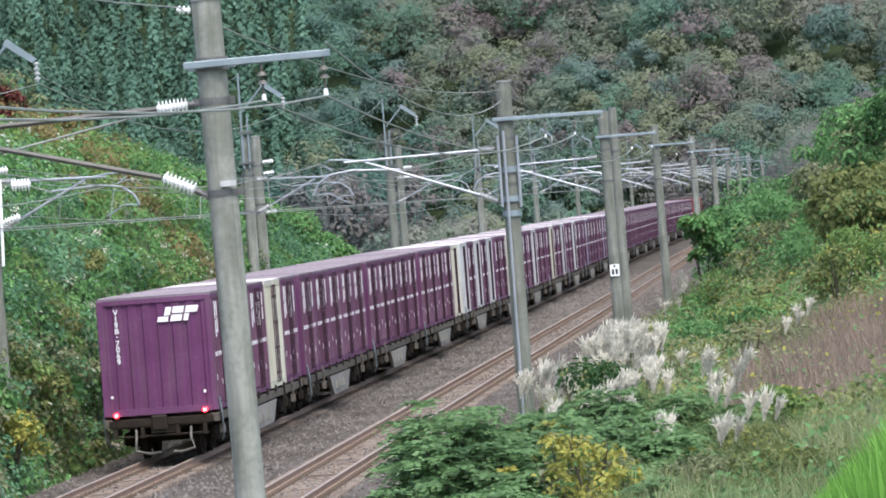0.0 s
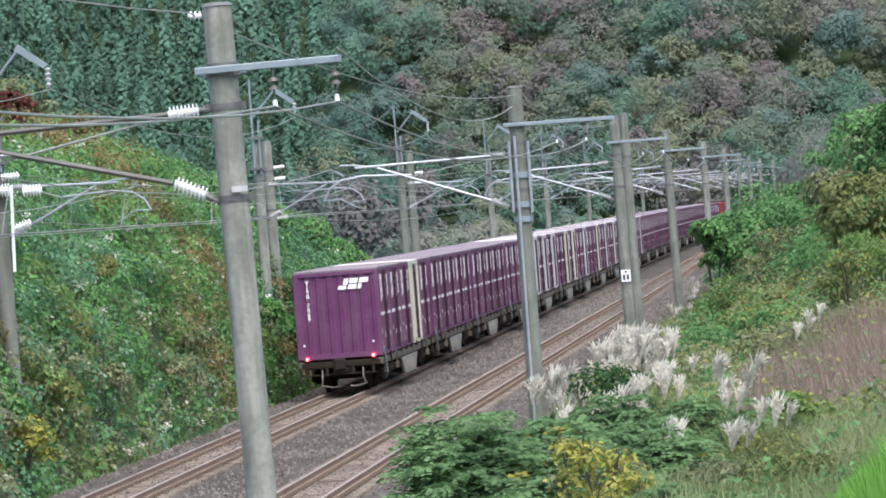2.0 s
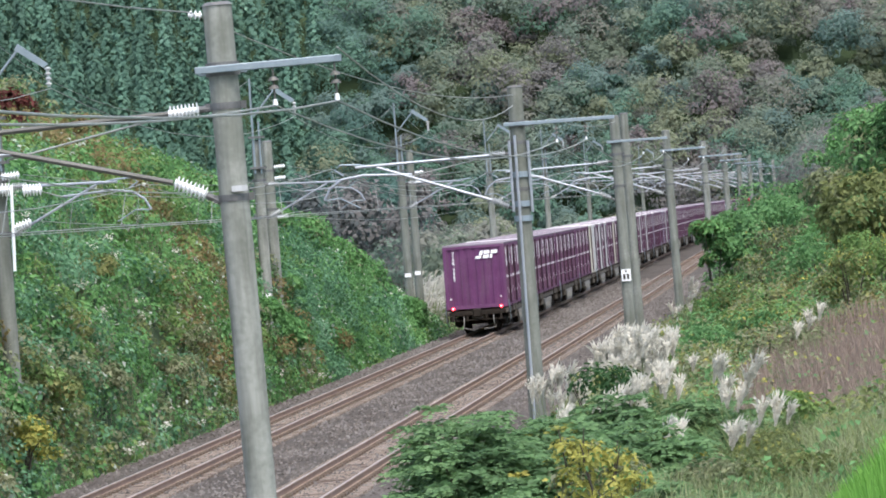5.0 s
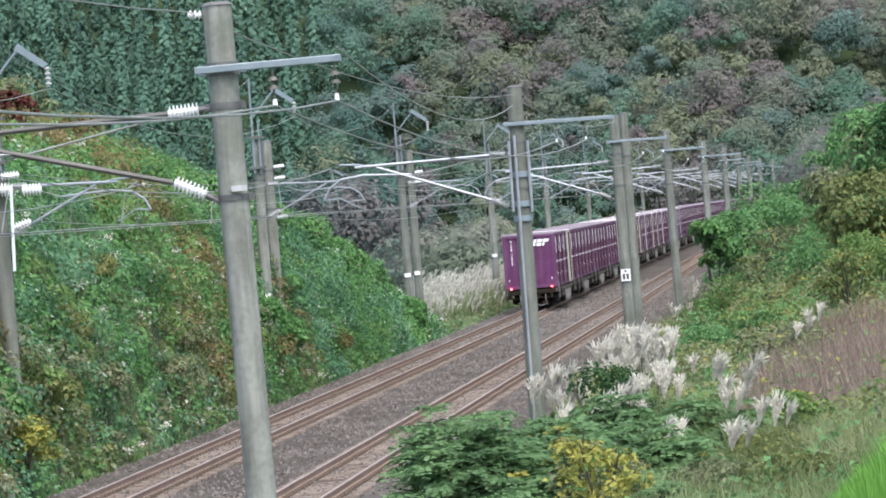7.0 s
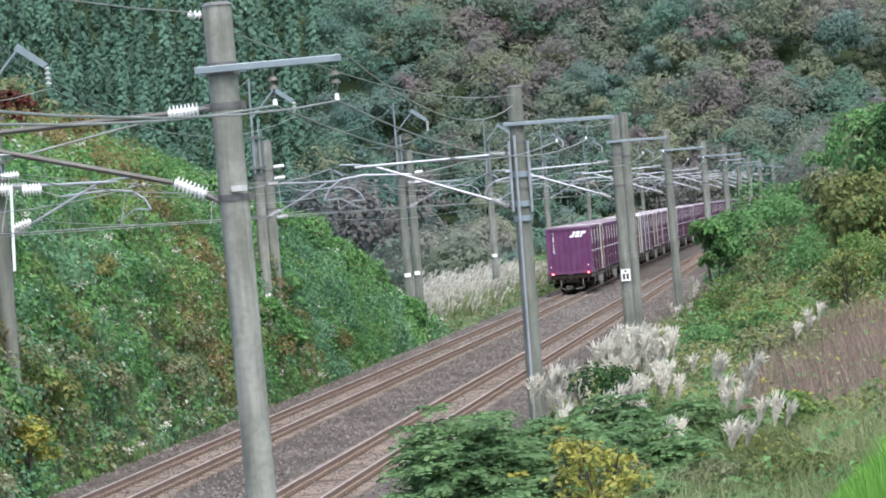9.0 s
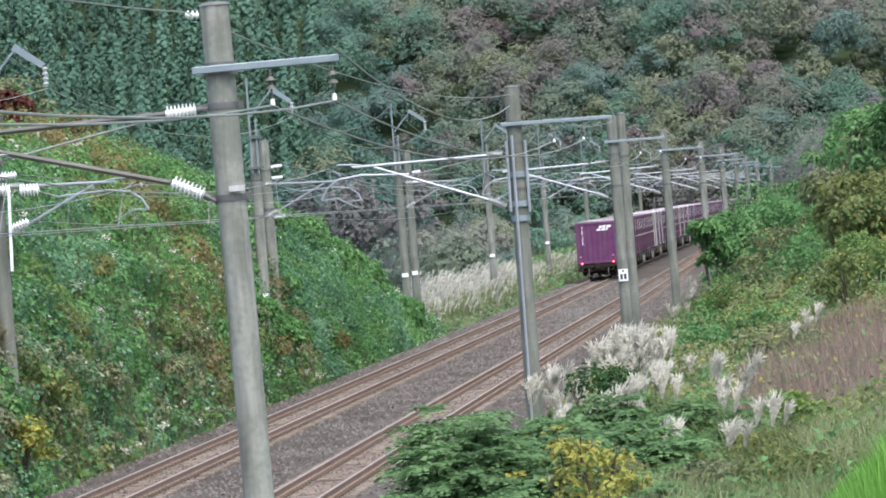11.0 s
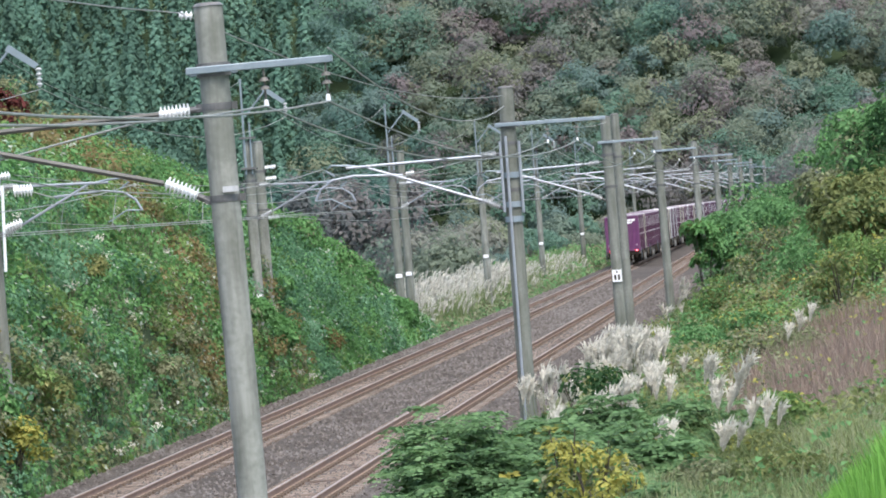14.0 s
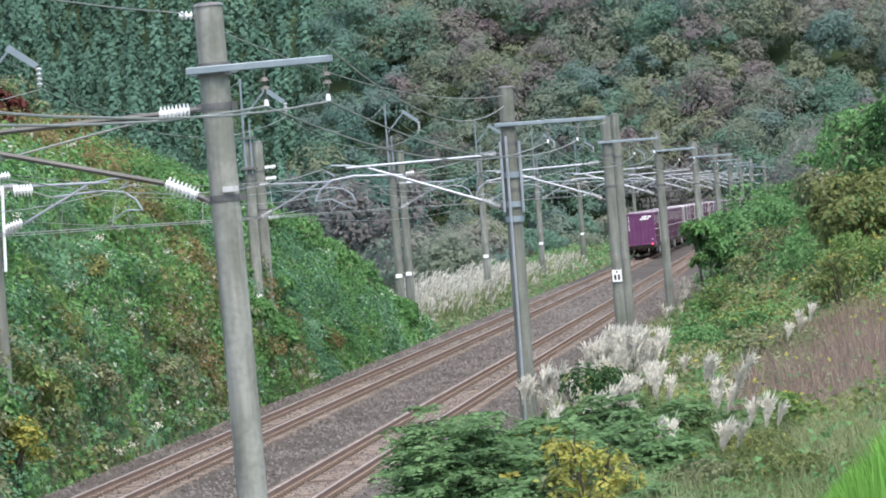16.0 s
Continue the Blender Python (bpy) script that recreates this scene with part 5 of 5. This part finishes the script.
def build_right_side():
    def wide(y):
        return (7.3, table(y, [(55, 15.5), (150, 17), (260, 20)]))
    up = (0.0, -0.6, 0.8)
    scatter("undergrowth", "mixed green weeds covering the ground beside the line", "weeds", 30000, (60, 250), wide, BUSH_GREEN, 0.13, 0.75, None, up, depth=0.6)
    scatter("undergrowth", "olive and fading weeds beside the line", "weeds", 22000, (85, 250), wide, OLIVE, 0.13, 0.9, (6, 3.3, 0.0), up, depth=0.4)
    scatter("undergrowth", "yellow-green weeds", "weeds", 2600, (100, 230), wide, YELLOW_LEAF, 0.11, 0.95, (4, 6.3, 0.25), up, depth=0.2)
    scatter("undergrowth", "brown autumn weeds beside the line", "weeds", 4000, (90, 230), wide, AUTUMN, 0.11, 0.9, (5, 8.3, 0.25), up, depth=0.3)

    scatter("undergrowth", "faded grey-green weeds beside the line", "weeds", 18000, (85, 250), wide, WEED, 0.12, 0.95, (7, 5.7, -0.05), up, depth=0.3)

    def grass(name, label, count, ys, span, mat, h, lean, w):
        pts = []
        for _ in range(count):
            y = random.uniform(*ys)
            q = beside(y, random.uniform(*span))
            pts.append((q.x, q.y, ground_z(q.x, q.y) - 0.03))
        p = np.array(pts)
        ob = quads(name, blade_quads(p, RNG.uniform(h[0], h[1], count), RNG.uniform(0.0, lean, count), RNG.uniform(w * 0.6, w * 1.3, count)), mat)
        tagged(ob, label, "grass", kind="stuff")
    grass("dry_grass", "field of dry reddish grass", 22000, (94, 138), (12.2, 18), DRY_GRASS, (0.4, 1.15), 0.5, 0.009)
    grass("tall_grass", "tall mixed green and straw grass", 9000, (62, 95), (10.0, 15.0), GRASS, (0.4, 1.1), 0.8, 0.007)
    grass("tall_grass", "straw-coloured grass at the track side", 3500, (66, 240), (7.0, 9.5), GRASS, (0.15, 0.5), 0.6, 0.007)
    # bright grass close by, taller away from the line
    pts, hs = [], []
    for _ in range(9000):
        y = random.uniform(26, 36)
        u = random.uniform(0.0635, 0.092)
        g = ground_z(u * y, y) - 0.03
        top = 5.02 - (1.74 - 0.36 * (u - 0.0655) / 0.014) * y / 30
        pts.append((u * y, y, g))
        hs.append(max(0.12, top - g) * random.uniform(0.7, 1.03))
    ob = quads("bright_grass", blade_quads(np.array(pts), np.array(hs), RNG.uniform(0, 0.3, len(hs)), RNG.uniform(0.008, 0.014, len(hs))), BRIGHT_GRASS)
    tagged(ob, "bright green grass on the bank close by", "grass", kind="stuff")

    # bushes in front, nearest first: y, l, top, radius
    def arching(count, ys, span, mat, h):
        """Long blades that arch over the weeds."""
        pts = []
        for _ in range(count // 7):
            y = random.uniform(*ys)
            q = beside(y, random.uniform(*span))
            pts += [(q.x + random.gauss(0, 0.07), q.y + random.gauss(0, 0.07), ground_z(q.x, q.y) - 0.03) for _ in range(7)]
        p = np.array(pts)
        ob = quads("arching_grass", blade_quads(p, RNG.uniform(h[0], h[1], len(p)), RNG.uniform(0.3, 0.95, len(p)), RNG.uniform(0.004, 0.009, len(p))), mat)
        tagged(ob, "long arching grass blades among the weeds", "grass", kind="stuff")
    arching(1300, (70, 88), (11.4, 14.6), GRASS, (0.7, 1.35))
    arching(2200, (70, 86), (11.2, 14.8), OLIVE, (0.5, 1.2))
    arching(1500, (70, 86), (11.2, 14.8), WEED, (0.6, 1.3))
    for y, l, top, r, mat, ex in (
            (78, 8.85, 2.4, 1.2, BUSH_GREEN, None), (80, 9.9, 2.35, 1.2, BUSH_GREEN, YELLOW_LEAF), (74, 8.55, 1.45, 0.8, BUSH_GREEN, None), (76, 9.35, 1.95, 1.0, BUSH_GREEN, None), (84, 10.2, 1.95, 1.0, BUSH_GREEN, None),
            (82, 10.9, 2.1, 1.0, BUSH_GREEN, YELLOW_LEAF), (76, 10.4, 1.75, 0.9, BUSH_GREEN, YELLOW_LEAF), (78, 11.4, 2.0, 1.0, BUSH_GREEN, YELLOW_LEAF), (74, 11.1, 1.55, 0.7, WEED, YELLOW_LEAF), (72, 9.8, 1.35, 0.9, BUSH_GREEN, None),
            (72, 11.8, 1.2, 0.7, BUSH_GREEN, None), (84, 12.1, 1.9, 1.0, BUSH_GREEN, None), (76, 12.5, 1.2, 0.8, WEED, None), (92, 10.3, 2.45, 0.9, DARK_GREEN, None), (80, 13.1, 1.4, 0.7, OLIVE, YELLOW_LEAF),
            (70, 12.7, 1.2, 0.8, BUSH_GREEN, None), (88, 13.3, 1.75, 0.6, LIME, YELLOW_LEAF), (74, 13.6, 1.3, 0.8, OLIVE, None), (70, 10.8, 1.1, 0.8, BUSH_GREEN, PALE_LEAF), (73, 10.95, 1.95, 0.45, YELLOW_LEAF, None), (72.5, 11.35, 1.5, 0.4, YELLOW_LEAF, None), (74, 10.6, 2.15, 0.35, YELLOW_LEAF, None), (71, 11.1, 1.3, 0.35, YELLOW_LEAF, None), (150, 9.6, 1.5, 0.5, YELLOW_LEAF, None), (152, 14.9, 3.6, 0.8, LIME, None)):
        lab = {BUSH_GREEN: "leafy green bush beside the track", DARK_GREEN: "dark green leafy bush beside the track", YELLOW_LEAF: "yellowing bush beside the track", OLIVE: "olive weed bush beside the track",
               AUTUMN: "bush with orange autumn leaves", LIME: "yellow-green bush beside the dry grass", WEED: "faded grey-green bush beside the track"}[mat]
        if mat is BUSH_GREEN:
            build_feather_bush(y, l, top - (0.12 if l < 10 else 0.05), r * 0.95, lab, int(120 * r * r) + 25, None, ex)
        else:
            build_bush(y, l, top + 0.2, r * 1.1, mat, lab, 0.10, 420 if mat is YELLOW_LEAF else 1900, ex)
    store = collections.defaultdict(list)
    for _ in range(1500):
        y = random.uniform(112, 262)
        l = random.uniform(7.9, wide(y)[1] + 1)
        if y < 142 and l > 11.6:
            continue
        q = beside(y, l)
        g = ground_z(q.x, q.y)
        patch = 0.5 + 0.62 * lumps(q.x, q.y * 0.5, 3.0, 9.4) + random.gauss(0, 0.14)
        up_ = smooth_step(y, 185, 225)
        mat = pick_by(patch, ((0.26 + 0.15 * up_, BUSH_GREEN), (0.20 + 0.1 * up_, KUDZU), (0.18 - 0.1 * up_, WEED), (0.20, OLIVE), (0.12, LIME), (0.04, AUTUMN)))
        r = random.uniform(0.3, 0.75) * (0.5 + 0.5 * smooth_step(l, 8.0, 9.6))
        mound_leaves(store, (q.x, q.y, g + r * random.uniform(0.0, 0.7)), r, mat, random.uniform(0.11, 0.15), 1.0, 0.0, (0, -0.5, 0.6))
    finish_mounds(store, "scrub_cover", {KUDZU: "green creepers over the rising ground", BUSH_GREEN: "dull green scrub on the rising ground", LIME: "yellow-green weeds on the rising ground", WEED: "faded weeds on the rising ground",
                                         OLIVE: "olive weeds on the rising ground", AUTUMN: "browning weeds on the rising ground"}, "weeds")
    # scrub on the rising ground behind
    for i in range(48):
        y = random.uniform(128, 238)
        l = random.uniform(9.4, 18.5)
        at = beside(y, l)
        g = ground_z(at.x, at.y)
        mat = random.choice((OLIVE, OLIVE, WEED, LIME, BUSH_GREEN, BUSH_GREEN, KUDZU, LIME))
        build_bush(y, l, g + random.uniform(0.9, 1.7) + 0.10 * max(0, l - 10), random.uniform(0.9, 1.7), mat, "scrub bush on the rising ground" if mat is not LIME else "yellow-green scrub bush on the rising ground", 0.14, 900,
                   random.choice((None, YELLOW_LEAF, None)))
    # Dark shrubs at l 13.4 and 13.35 are added to paint a shaded hollow.
    for y, l, top, r, mat in ((236, 10.15, 5.0, 1.1, BUSH_GREEN), (230, 9.2, 4.8, 0.9, KUDZU), (248, 10.6, 4.9, 2.0, DARK_GREEN), (240, 12.3, 5.6, 2.4, BUSH_GREEN), (236, 10.2, 3.7, 1.5, BUSH_GREEN), (225, 12.2, 5.0, 1.8, BUSH_GREEN), (244, 13.4, 5.7, 1.3, DARK_GREEN), (238, 14.9, 7.2, 1.7, BUSH_GREEN), (226, 15.6, 7.7, 1.6, KUDZU), (214, 16.2, 8.3, 1.7, BUSH_GREEN), (205, 13.8, 4.2, 1.3, BUSH_GREEN),
                              (200, 14.9, 5.4, 1.5, WEED), (226, 13.35, 4.9, 0.9, DARK_GREEN), (190, 16.2, 7.2, 1.7, WEED), (182, 15.0, 5.6, 1.5, WEED), (176, 16.2, 8.0, 1.9, BUSH_GREEN), (172, 17.2, 8.6, 1.9, DARK_GREEN), (168, 15.4, 5.4, 1.6, OLIVE), (158, 15.6, 4.6, 1.5, OLIVE),
                              (262, 13.0, 5.0, 2.4, BUSH_GREEN), (280, 13.0, 4.8, 2.6, DARK_GREEN), (300, 12.4, 4.6, 2.6, BUSH_GREEN), (330, 13.0, 4.2, 3.0, BUSH_GREEN)):
        build_bush(y, l, top, r, mat, "tall vine-covered shrub on the bank", 0.20, 2300, None, "shrub")

    make_plumes()
    thick = ((96, 10.5, 2.5, 22, 0.4), (94, 10.8, 2.45, 20, 0.35), (98, 11.0, 2.45, 16, 0.35), (92, 11.3, 2.0, 7, 0.35), (90, 10.7, 1.8, 10, 0.35), (90, 10.3, 1.7, 8, 0.3), (104, 8.9, 1.75, 9, 0.35), (102, 9.3, 1.7, 8, 0.3), (84, 12.3, 2.5, 3, 0.12), (83, 12.85, 2.55, 2, 0.1), (83, 12.6, 2.35, 3, 0.14), (96, 10.75, 2.5, 16, 0.3))
    thin_ = ((79, 13.0, 1.95, 2, 0.12), (80, 13.4, 1.95, 1, 0.05), (78, 12.6, 1.75, 2, 0.15), (79, 12.85, 1.7, 2, 0.15), (80, 11.7, 1.75, 4, 0.2), (72, 13.3, 0.95, 4, 0.3), (112, 9.6, 1.9, 5, 0.3), (120, 9.2, 1.5, 4, 0.3), (118, 13.5, 2.2, 4, 0.4), (205, 8.9, 1.6, 6, 0.4), (190, 8.7, 1.2, 5, 0.4), (84, 9.9, 1.7, 3, 0.25))
    for y, l, top, n, s in thick + thin_:
        at = beside(y, l)
        build_pampas(y, l, top + (0.3 if y > 86 else 0.15) - ground_z(at.x, at.y), n, s)


def build_far_plumes():
    """A long stand of plume grass beyond the vine slope."""
    vs, bs = [], []
    src = plume_quads(5, 6, 0.46)
    for _ in range(1750):
        y = 229 + 170 * random.random() ** 1.2
        l = random.triangular(-4.6, -2.7, -3.2)
        q = beside(y, l)
        tall = random.uniform(1.15, 2.2) * (1 - 0.35 * smooth_step(y, 300, 332)) * (0.75 + 0.25 * smooth_step(y, 228, 250)) * (1 - 0.35 * smooth_step(l, -3.3, -2.7))
        z = ground_z(q.x, q.y) + tall - 0.3
        a = random.uniform(-0.8, 0.8)
        c, s = math.cos(a), math.sin(a)
        m = np.array([[c, -s, 0], [s, c, 0], [0, 0, 1]])
        vs.append(src @ m.T * random.uniform(0.9, 1.5) + np.array([q.x, q.y, z]))
        bs.append((q.x, q.y, z - tall + 0.25))
    ob = quads("plume_grass_stand", np.concatenate(vs), PLUME)
    tagged(ob, "long stand of silvery plume grass beside the track", "grass", kind="stuff")
    scatter("plume_grass_foot", "low weeds at the foot of the plume grass", "weeds", 6000, (226, 345), lambda y: (-3.6, -2.0), WEED, 0.16, 0.9, None, (0.6, -0.5, 0.6))
    scatter("plume_grass_foot", "green weeds at the foot of the plume grass", "weeds", 5000, (226, 345), lambda y: (-3.4, -1.9), BUSH_GREEN, 0.16, 0.8, None, (0.6, -0.5, 0.6))
    scatter("weed_verge", "weeds on the verge beyond the plume grass", "weeds", 7000, (318, 520), lambda y: (-11, -2.0), WEED, 0.26, 0.9, None, (0.4, -0.6, 0.7))
    scatter("weed_verge", "green weeds on the verge beyond the plume grass", "weeds", 7000, (318, 520), lambda y: (-11, -2.0), BUSH_GREEN, 0.26, 1.1, (5, 2.4, -0.05), (0.4, -0.6, 0.7))
    p = np.repeat(np.array(bs), 5, 0) + RNG.normal(0, 0.12, (len(bs) * 5, 3)) * np.array([1, 1, 0])
    ob = quads("plume_grass_blades", blade_quads(p, RNG.uniform(0.9, 1.9, len(p)), RNG.uniform(0.05, 0.5, len(p)), RNG.uniform(0.012, 0.022, len(p))), GRASS)
    tagged(ob, "green blades below the plume grass", "grass", kind="stuff")


# ---- woods ----
def crown_proto(n, r, h, seed):
    """Broad crown of many leafy clumps on a dome; origin at the foot."""
    pts, nr = [], []
    rs = random.Random(seed)
    lobes = 26
    for k in range(lobes):
        a, e = k * 2.4 + rs.uniform(-0.5, 0.5), rs.uniform(-0.25, 1.0)
        q = math.sqrt(max(0.0, 1 - e * e)) * rs.uniform(0.7, 1.0)
        c = (math.cos(a) * q * r * 0.78, math.sin(a) * q * r * 0.78, h * 0.6 + e * h * 0.32)
        p, d = shell(n // lobes, c, r * rs.uniform(0.22, 0.38), 0.8, 0.6, -0.45)
        pts.append(p), nr.append(d + 0.5 * np.array([math.cos(a) * q, math.sin(a) * q, e]))
    return np.concatenate(pts), np.concatenate(nr) * 1.5 + np.array([0, 0, 0.35]), h


def cedar_proto(n, r, h):
    """A pointed conifer: whorls of drooping boughs that shorten upwards."""
    pts, nr = [], []
    boughs = 54
    for k in range(boughs):
        z = 0.36 + 0.64 * (k / boughs) ** 0.85
        a = k * 2.4 + RNG.normal(0, 0.3)
        reach = r * (1.03 - z) ** 0.72 * RNG.uniform(0.72, 1.1)
        t = RNG.uniform(0.25, 1.0, n // boughs) ** 0.7
        w = RNG.normal(0, 0.16, (n // boughs, 3)) * (0.4 + reach * 0.5)
        out = np.array([math.cos(a), math.sin(a), 0.0])
        pts.append(out * (t * reach)[:, None] + np.array([0, 0, z * h]) - np.array([0, 0, 0.55]) * (t ** 2 * reach)[:, None] + w)
        nr.append(np.tile(out * 1.3 + np.array([0, 0, 0.7]), (n // boughs, 1)))
    tip = np.stack([RNG.normal(0, 0.09, 14), RNG.normal(0, 0.09, 14), h * RNG.uniform(0.96, 1.05, 14)], 1)
    return np.concatenate(pts + [tip]), np.concatenate(nr + [np.tile((0, -0.4, 0.6), (14, 1))]), h


def add_tree(store, proto, x, y, z, wide, tall, leaf, slim=0.75):
    p, d, h = proto
    a = random.uniform(0, 6.28)
    c, s = math.cos(a), math.sin(a)
    m = np.array([[c, -s, 0], [s, c, 0], [0, 0, 1]])
    q = (p @ m.T) * np.array([wide, wide, tall / h]) + np.array([x, y, z])
    nn = unit(d @ m.T + RNG.normal(0, 0.2, (len(p), 3)))
    t = RNG.normal(0, 1, (len(p), 3)) + np.array([0, 0, -0.2])
    t = unit(t - nn * (t * nn).sum(1, keepdims=True))
    size = (leaf * RNG.uniform(0.6, 1.3, len(p)))[:, None]
    b = np.cross(nn, t) * size * slim * 0.55
    store.append(np.stack([q - b, q + b, q + t * size], 1))


def build_woods():
    protos = [crown_proto(936, 4.0, 9.0, k) for k in range(6)]
    small = [crown_proto(700, 2.2, 4.6, 20 + k) for k in range(4)]
    cedars = [cedar_proto(864, 2.6, 12.5) for _ in range(4)]
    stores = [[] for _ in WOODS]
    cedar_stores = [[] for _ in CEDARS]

    def is_cedar(x, y):
        return x / y < -0.0185 - 0.00012 * max(0.0, 835 - y) + 0.012 * noise.noise((x * 0.03, y * 0.03, 4))
    # the mountain side, row behind row
    y = 764.0
    while y < 850:
        half = y * 0.092
        x = -half + random.uniform(0, 3)
        while x < half:
            px, py = x + random.uniform(-1.2, 1.2), y + random.uniform(-2.2, 2.2)
            z = ground_z(px, py)
            if not is_cedar(px, py):
                g = 0.42 + 0.34 * noise.noise((px * 0.05, py * 0.035, 8.8)) + random.gauss(0, 0.19)
                k = min(len(WOODS) - 1, max(0, int(g * len(WOODS))))
                s = random.choice((0.7, 0.85, 0.95, 1.1, 1.3))
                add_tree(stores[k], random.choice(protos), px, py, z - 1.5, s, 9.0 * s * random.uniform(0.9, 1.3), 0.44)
                x += random.uniform(2.6, 3.6) * (0.5 + 0.8 * s)
            else:
                x += 3
        y += 3.5
    y = 760.0
    while y < 858:
        x = -y * 0.092 + random.uniform(0, 4)
        while x < -y * 0.01:
            px, py = x + random.uniform(-1.0, 1.0), y + random.uniform(-2.6, 2.6)
            if is_cedar(px, py):
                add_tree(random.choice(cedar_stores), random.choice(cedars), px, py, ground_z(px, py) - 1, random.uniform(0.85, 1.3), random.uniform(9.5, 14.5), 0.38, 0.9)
            x += random.uniform(2.5, 3.4)
        y += 4.5
    # dark trees in the valley behind the vine slope, then lower olive and brown thickets along the line
    for _ in range(70):
        yy = random.uniform(380, 600)
        x = yy * random.uniform(-0.045, -0.0035)
        z = ground_z(x, yy)
        add_tree(stores[random.choice((0, 0, 12, 12, 9))], random.choice(protos), x, yy, z, random.uniform(0.5, 0.9), random.uniform(4.5, 8.0) + 0.012 * (yy - 380) - z, 0.42)
    for _ in range(110):
        yy = random.uniform(315, 500)
        q = beside(yy, -random.uniform(6.5, 24))
        if q.x / yy < -0.0075:
            continue
        z = ground_z(q.x, q.y)
        k = random.choice((4, 5, 6, 6, 7, 8, 8, 9, 10)) if q.x / yy < 0.016 else random.choice((2, 3, 5, 7, 7, 6))
        add_tree(stores[k], random.choice(small), q.x, q.y, z - 0.3, random.uniform(0.8, 1.3), random.uniform(2.2, 4.6) - z, 0.3)
    # grey-brown brush on the rise beyond the bank
    for _ in range(90):
        yy = random.uniform(320, 460)
        q = beside(yy, random.uniform(11.5, 32))
        g = ground_z(q.x, q.y)
        add_tree(stores[random.choice((11, 11, 11, 9, 8, 5))], random.choice(small), q.x, q.y, g, random.uniform(0.7, 1.2), min(6.0, max(2.0, 6.2 + 0.32 * (q.x - 0.05 * yy) - g + random.uniform(-0.6, 0.9))), 0.24, 0.4)
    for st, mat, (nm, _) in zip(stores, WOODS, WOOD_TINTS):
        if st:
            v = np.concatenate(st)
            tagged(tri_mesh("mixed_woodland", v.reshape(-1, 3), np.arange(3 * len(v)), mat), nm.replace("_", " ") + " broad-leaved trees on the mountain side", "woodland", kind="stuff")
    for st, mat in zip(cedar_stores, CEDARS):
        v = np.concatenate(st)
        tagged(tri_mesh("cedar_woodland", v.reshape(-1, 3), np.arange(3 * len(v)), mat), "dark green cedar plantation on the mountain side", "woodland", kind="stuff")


build_bed()
build_stones()
TRACKS = [build_track(0.0), build_track(NEAR)]
build_train()
build_poles()
build_wires()
build_signal()
build_left_bank()
build_right_side()
build_far_plumes()
build_woods()
for track, centre in zip(TRACKS, (0.0, NEAR)):
    build_sleepers(track, centre)
motions()
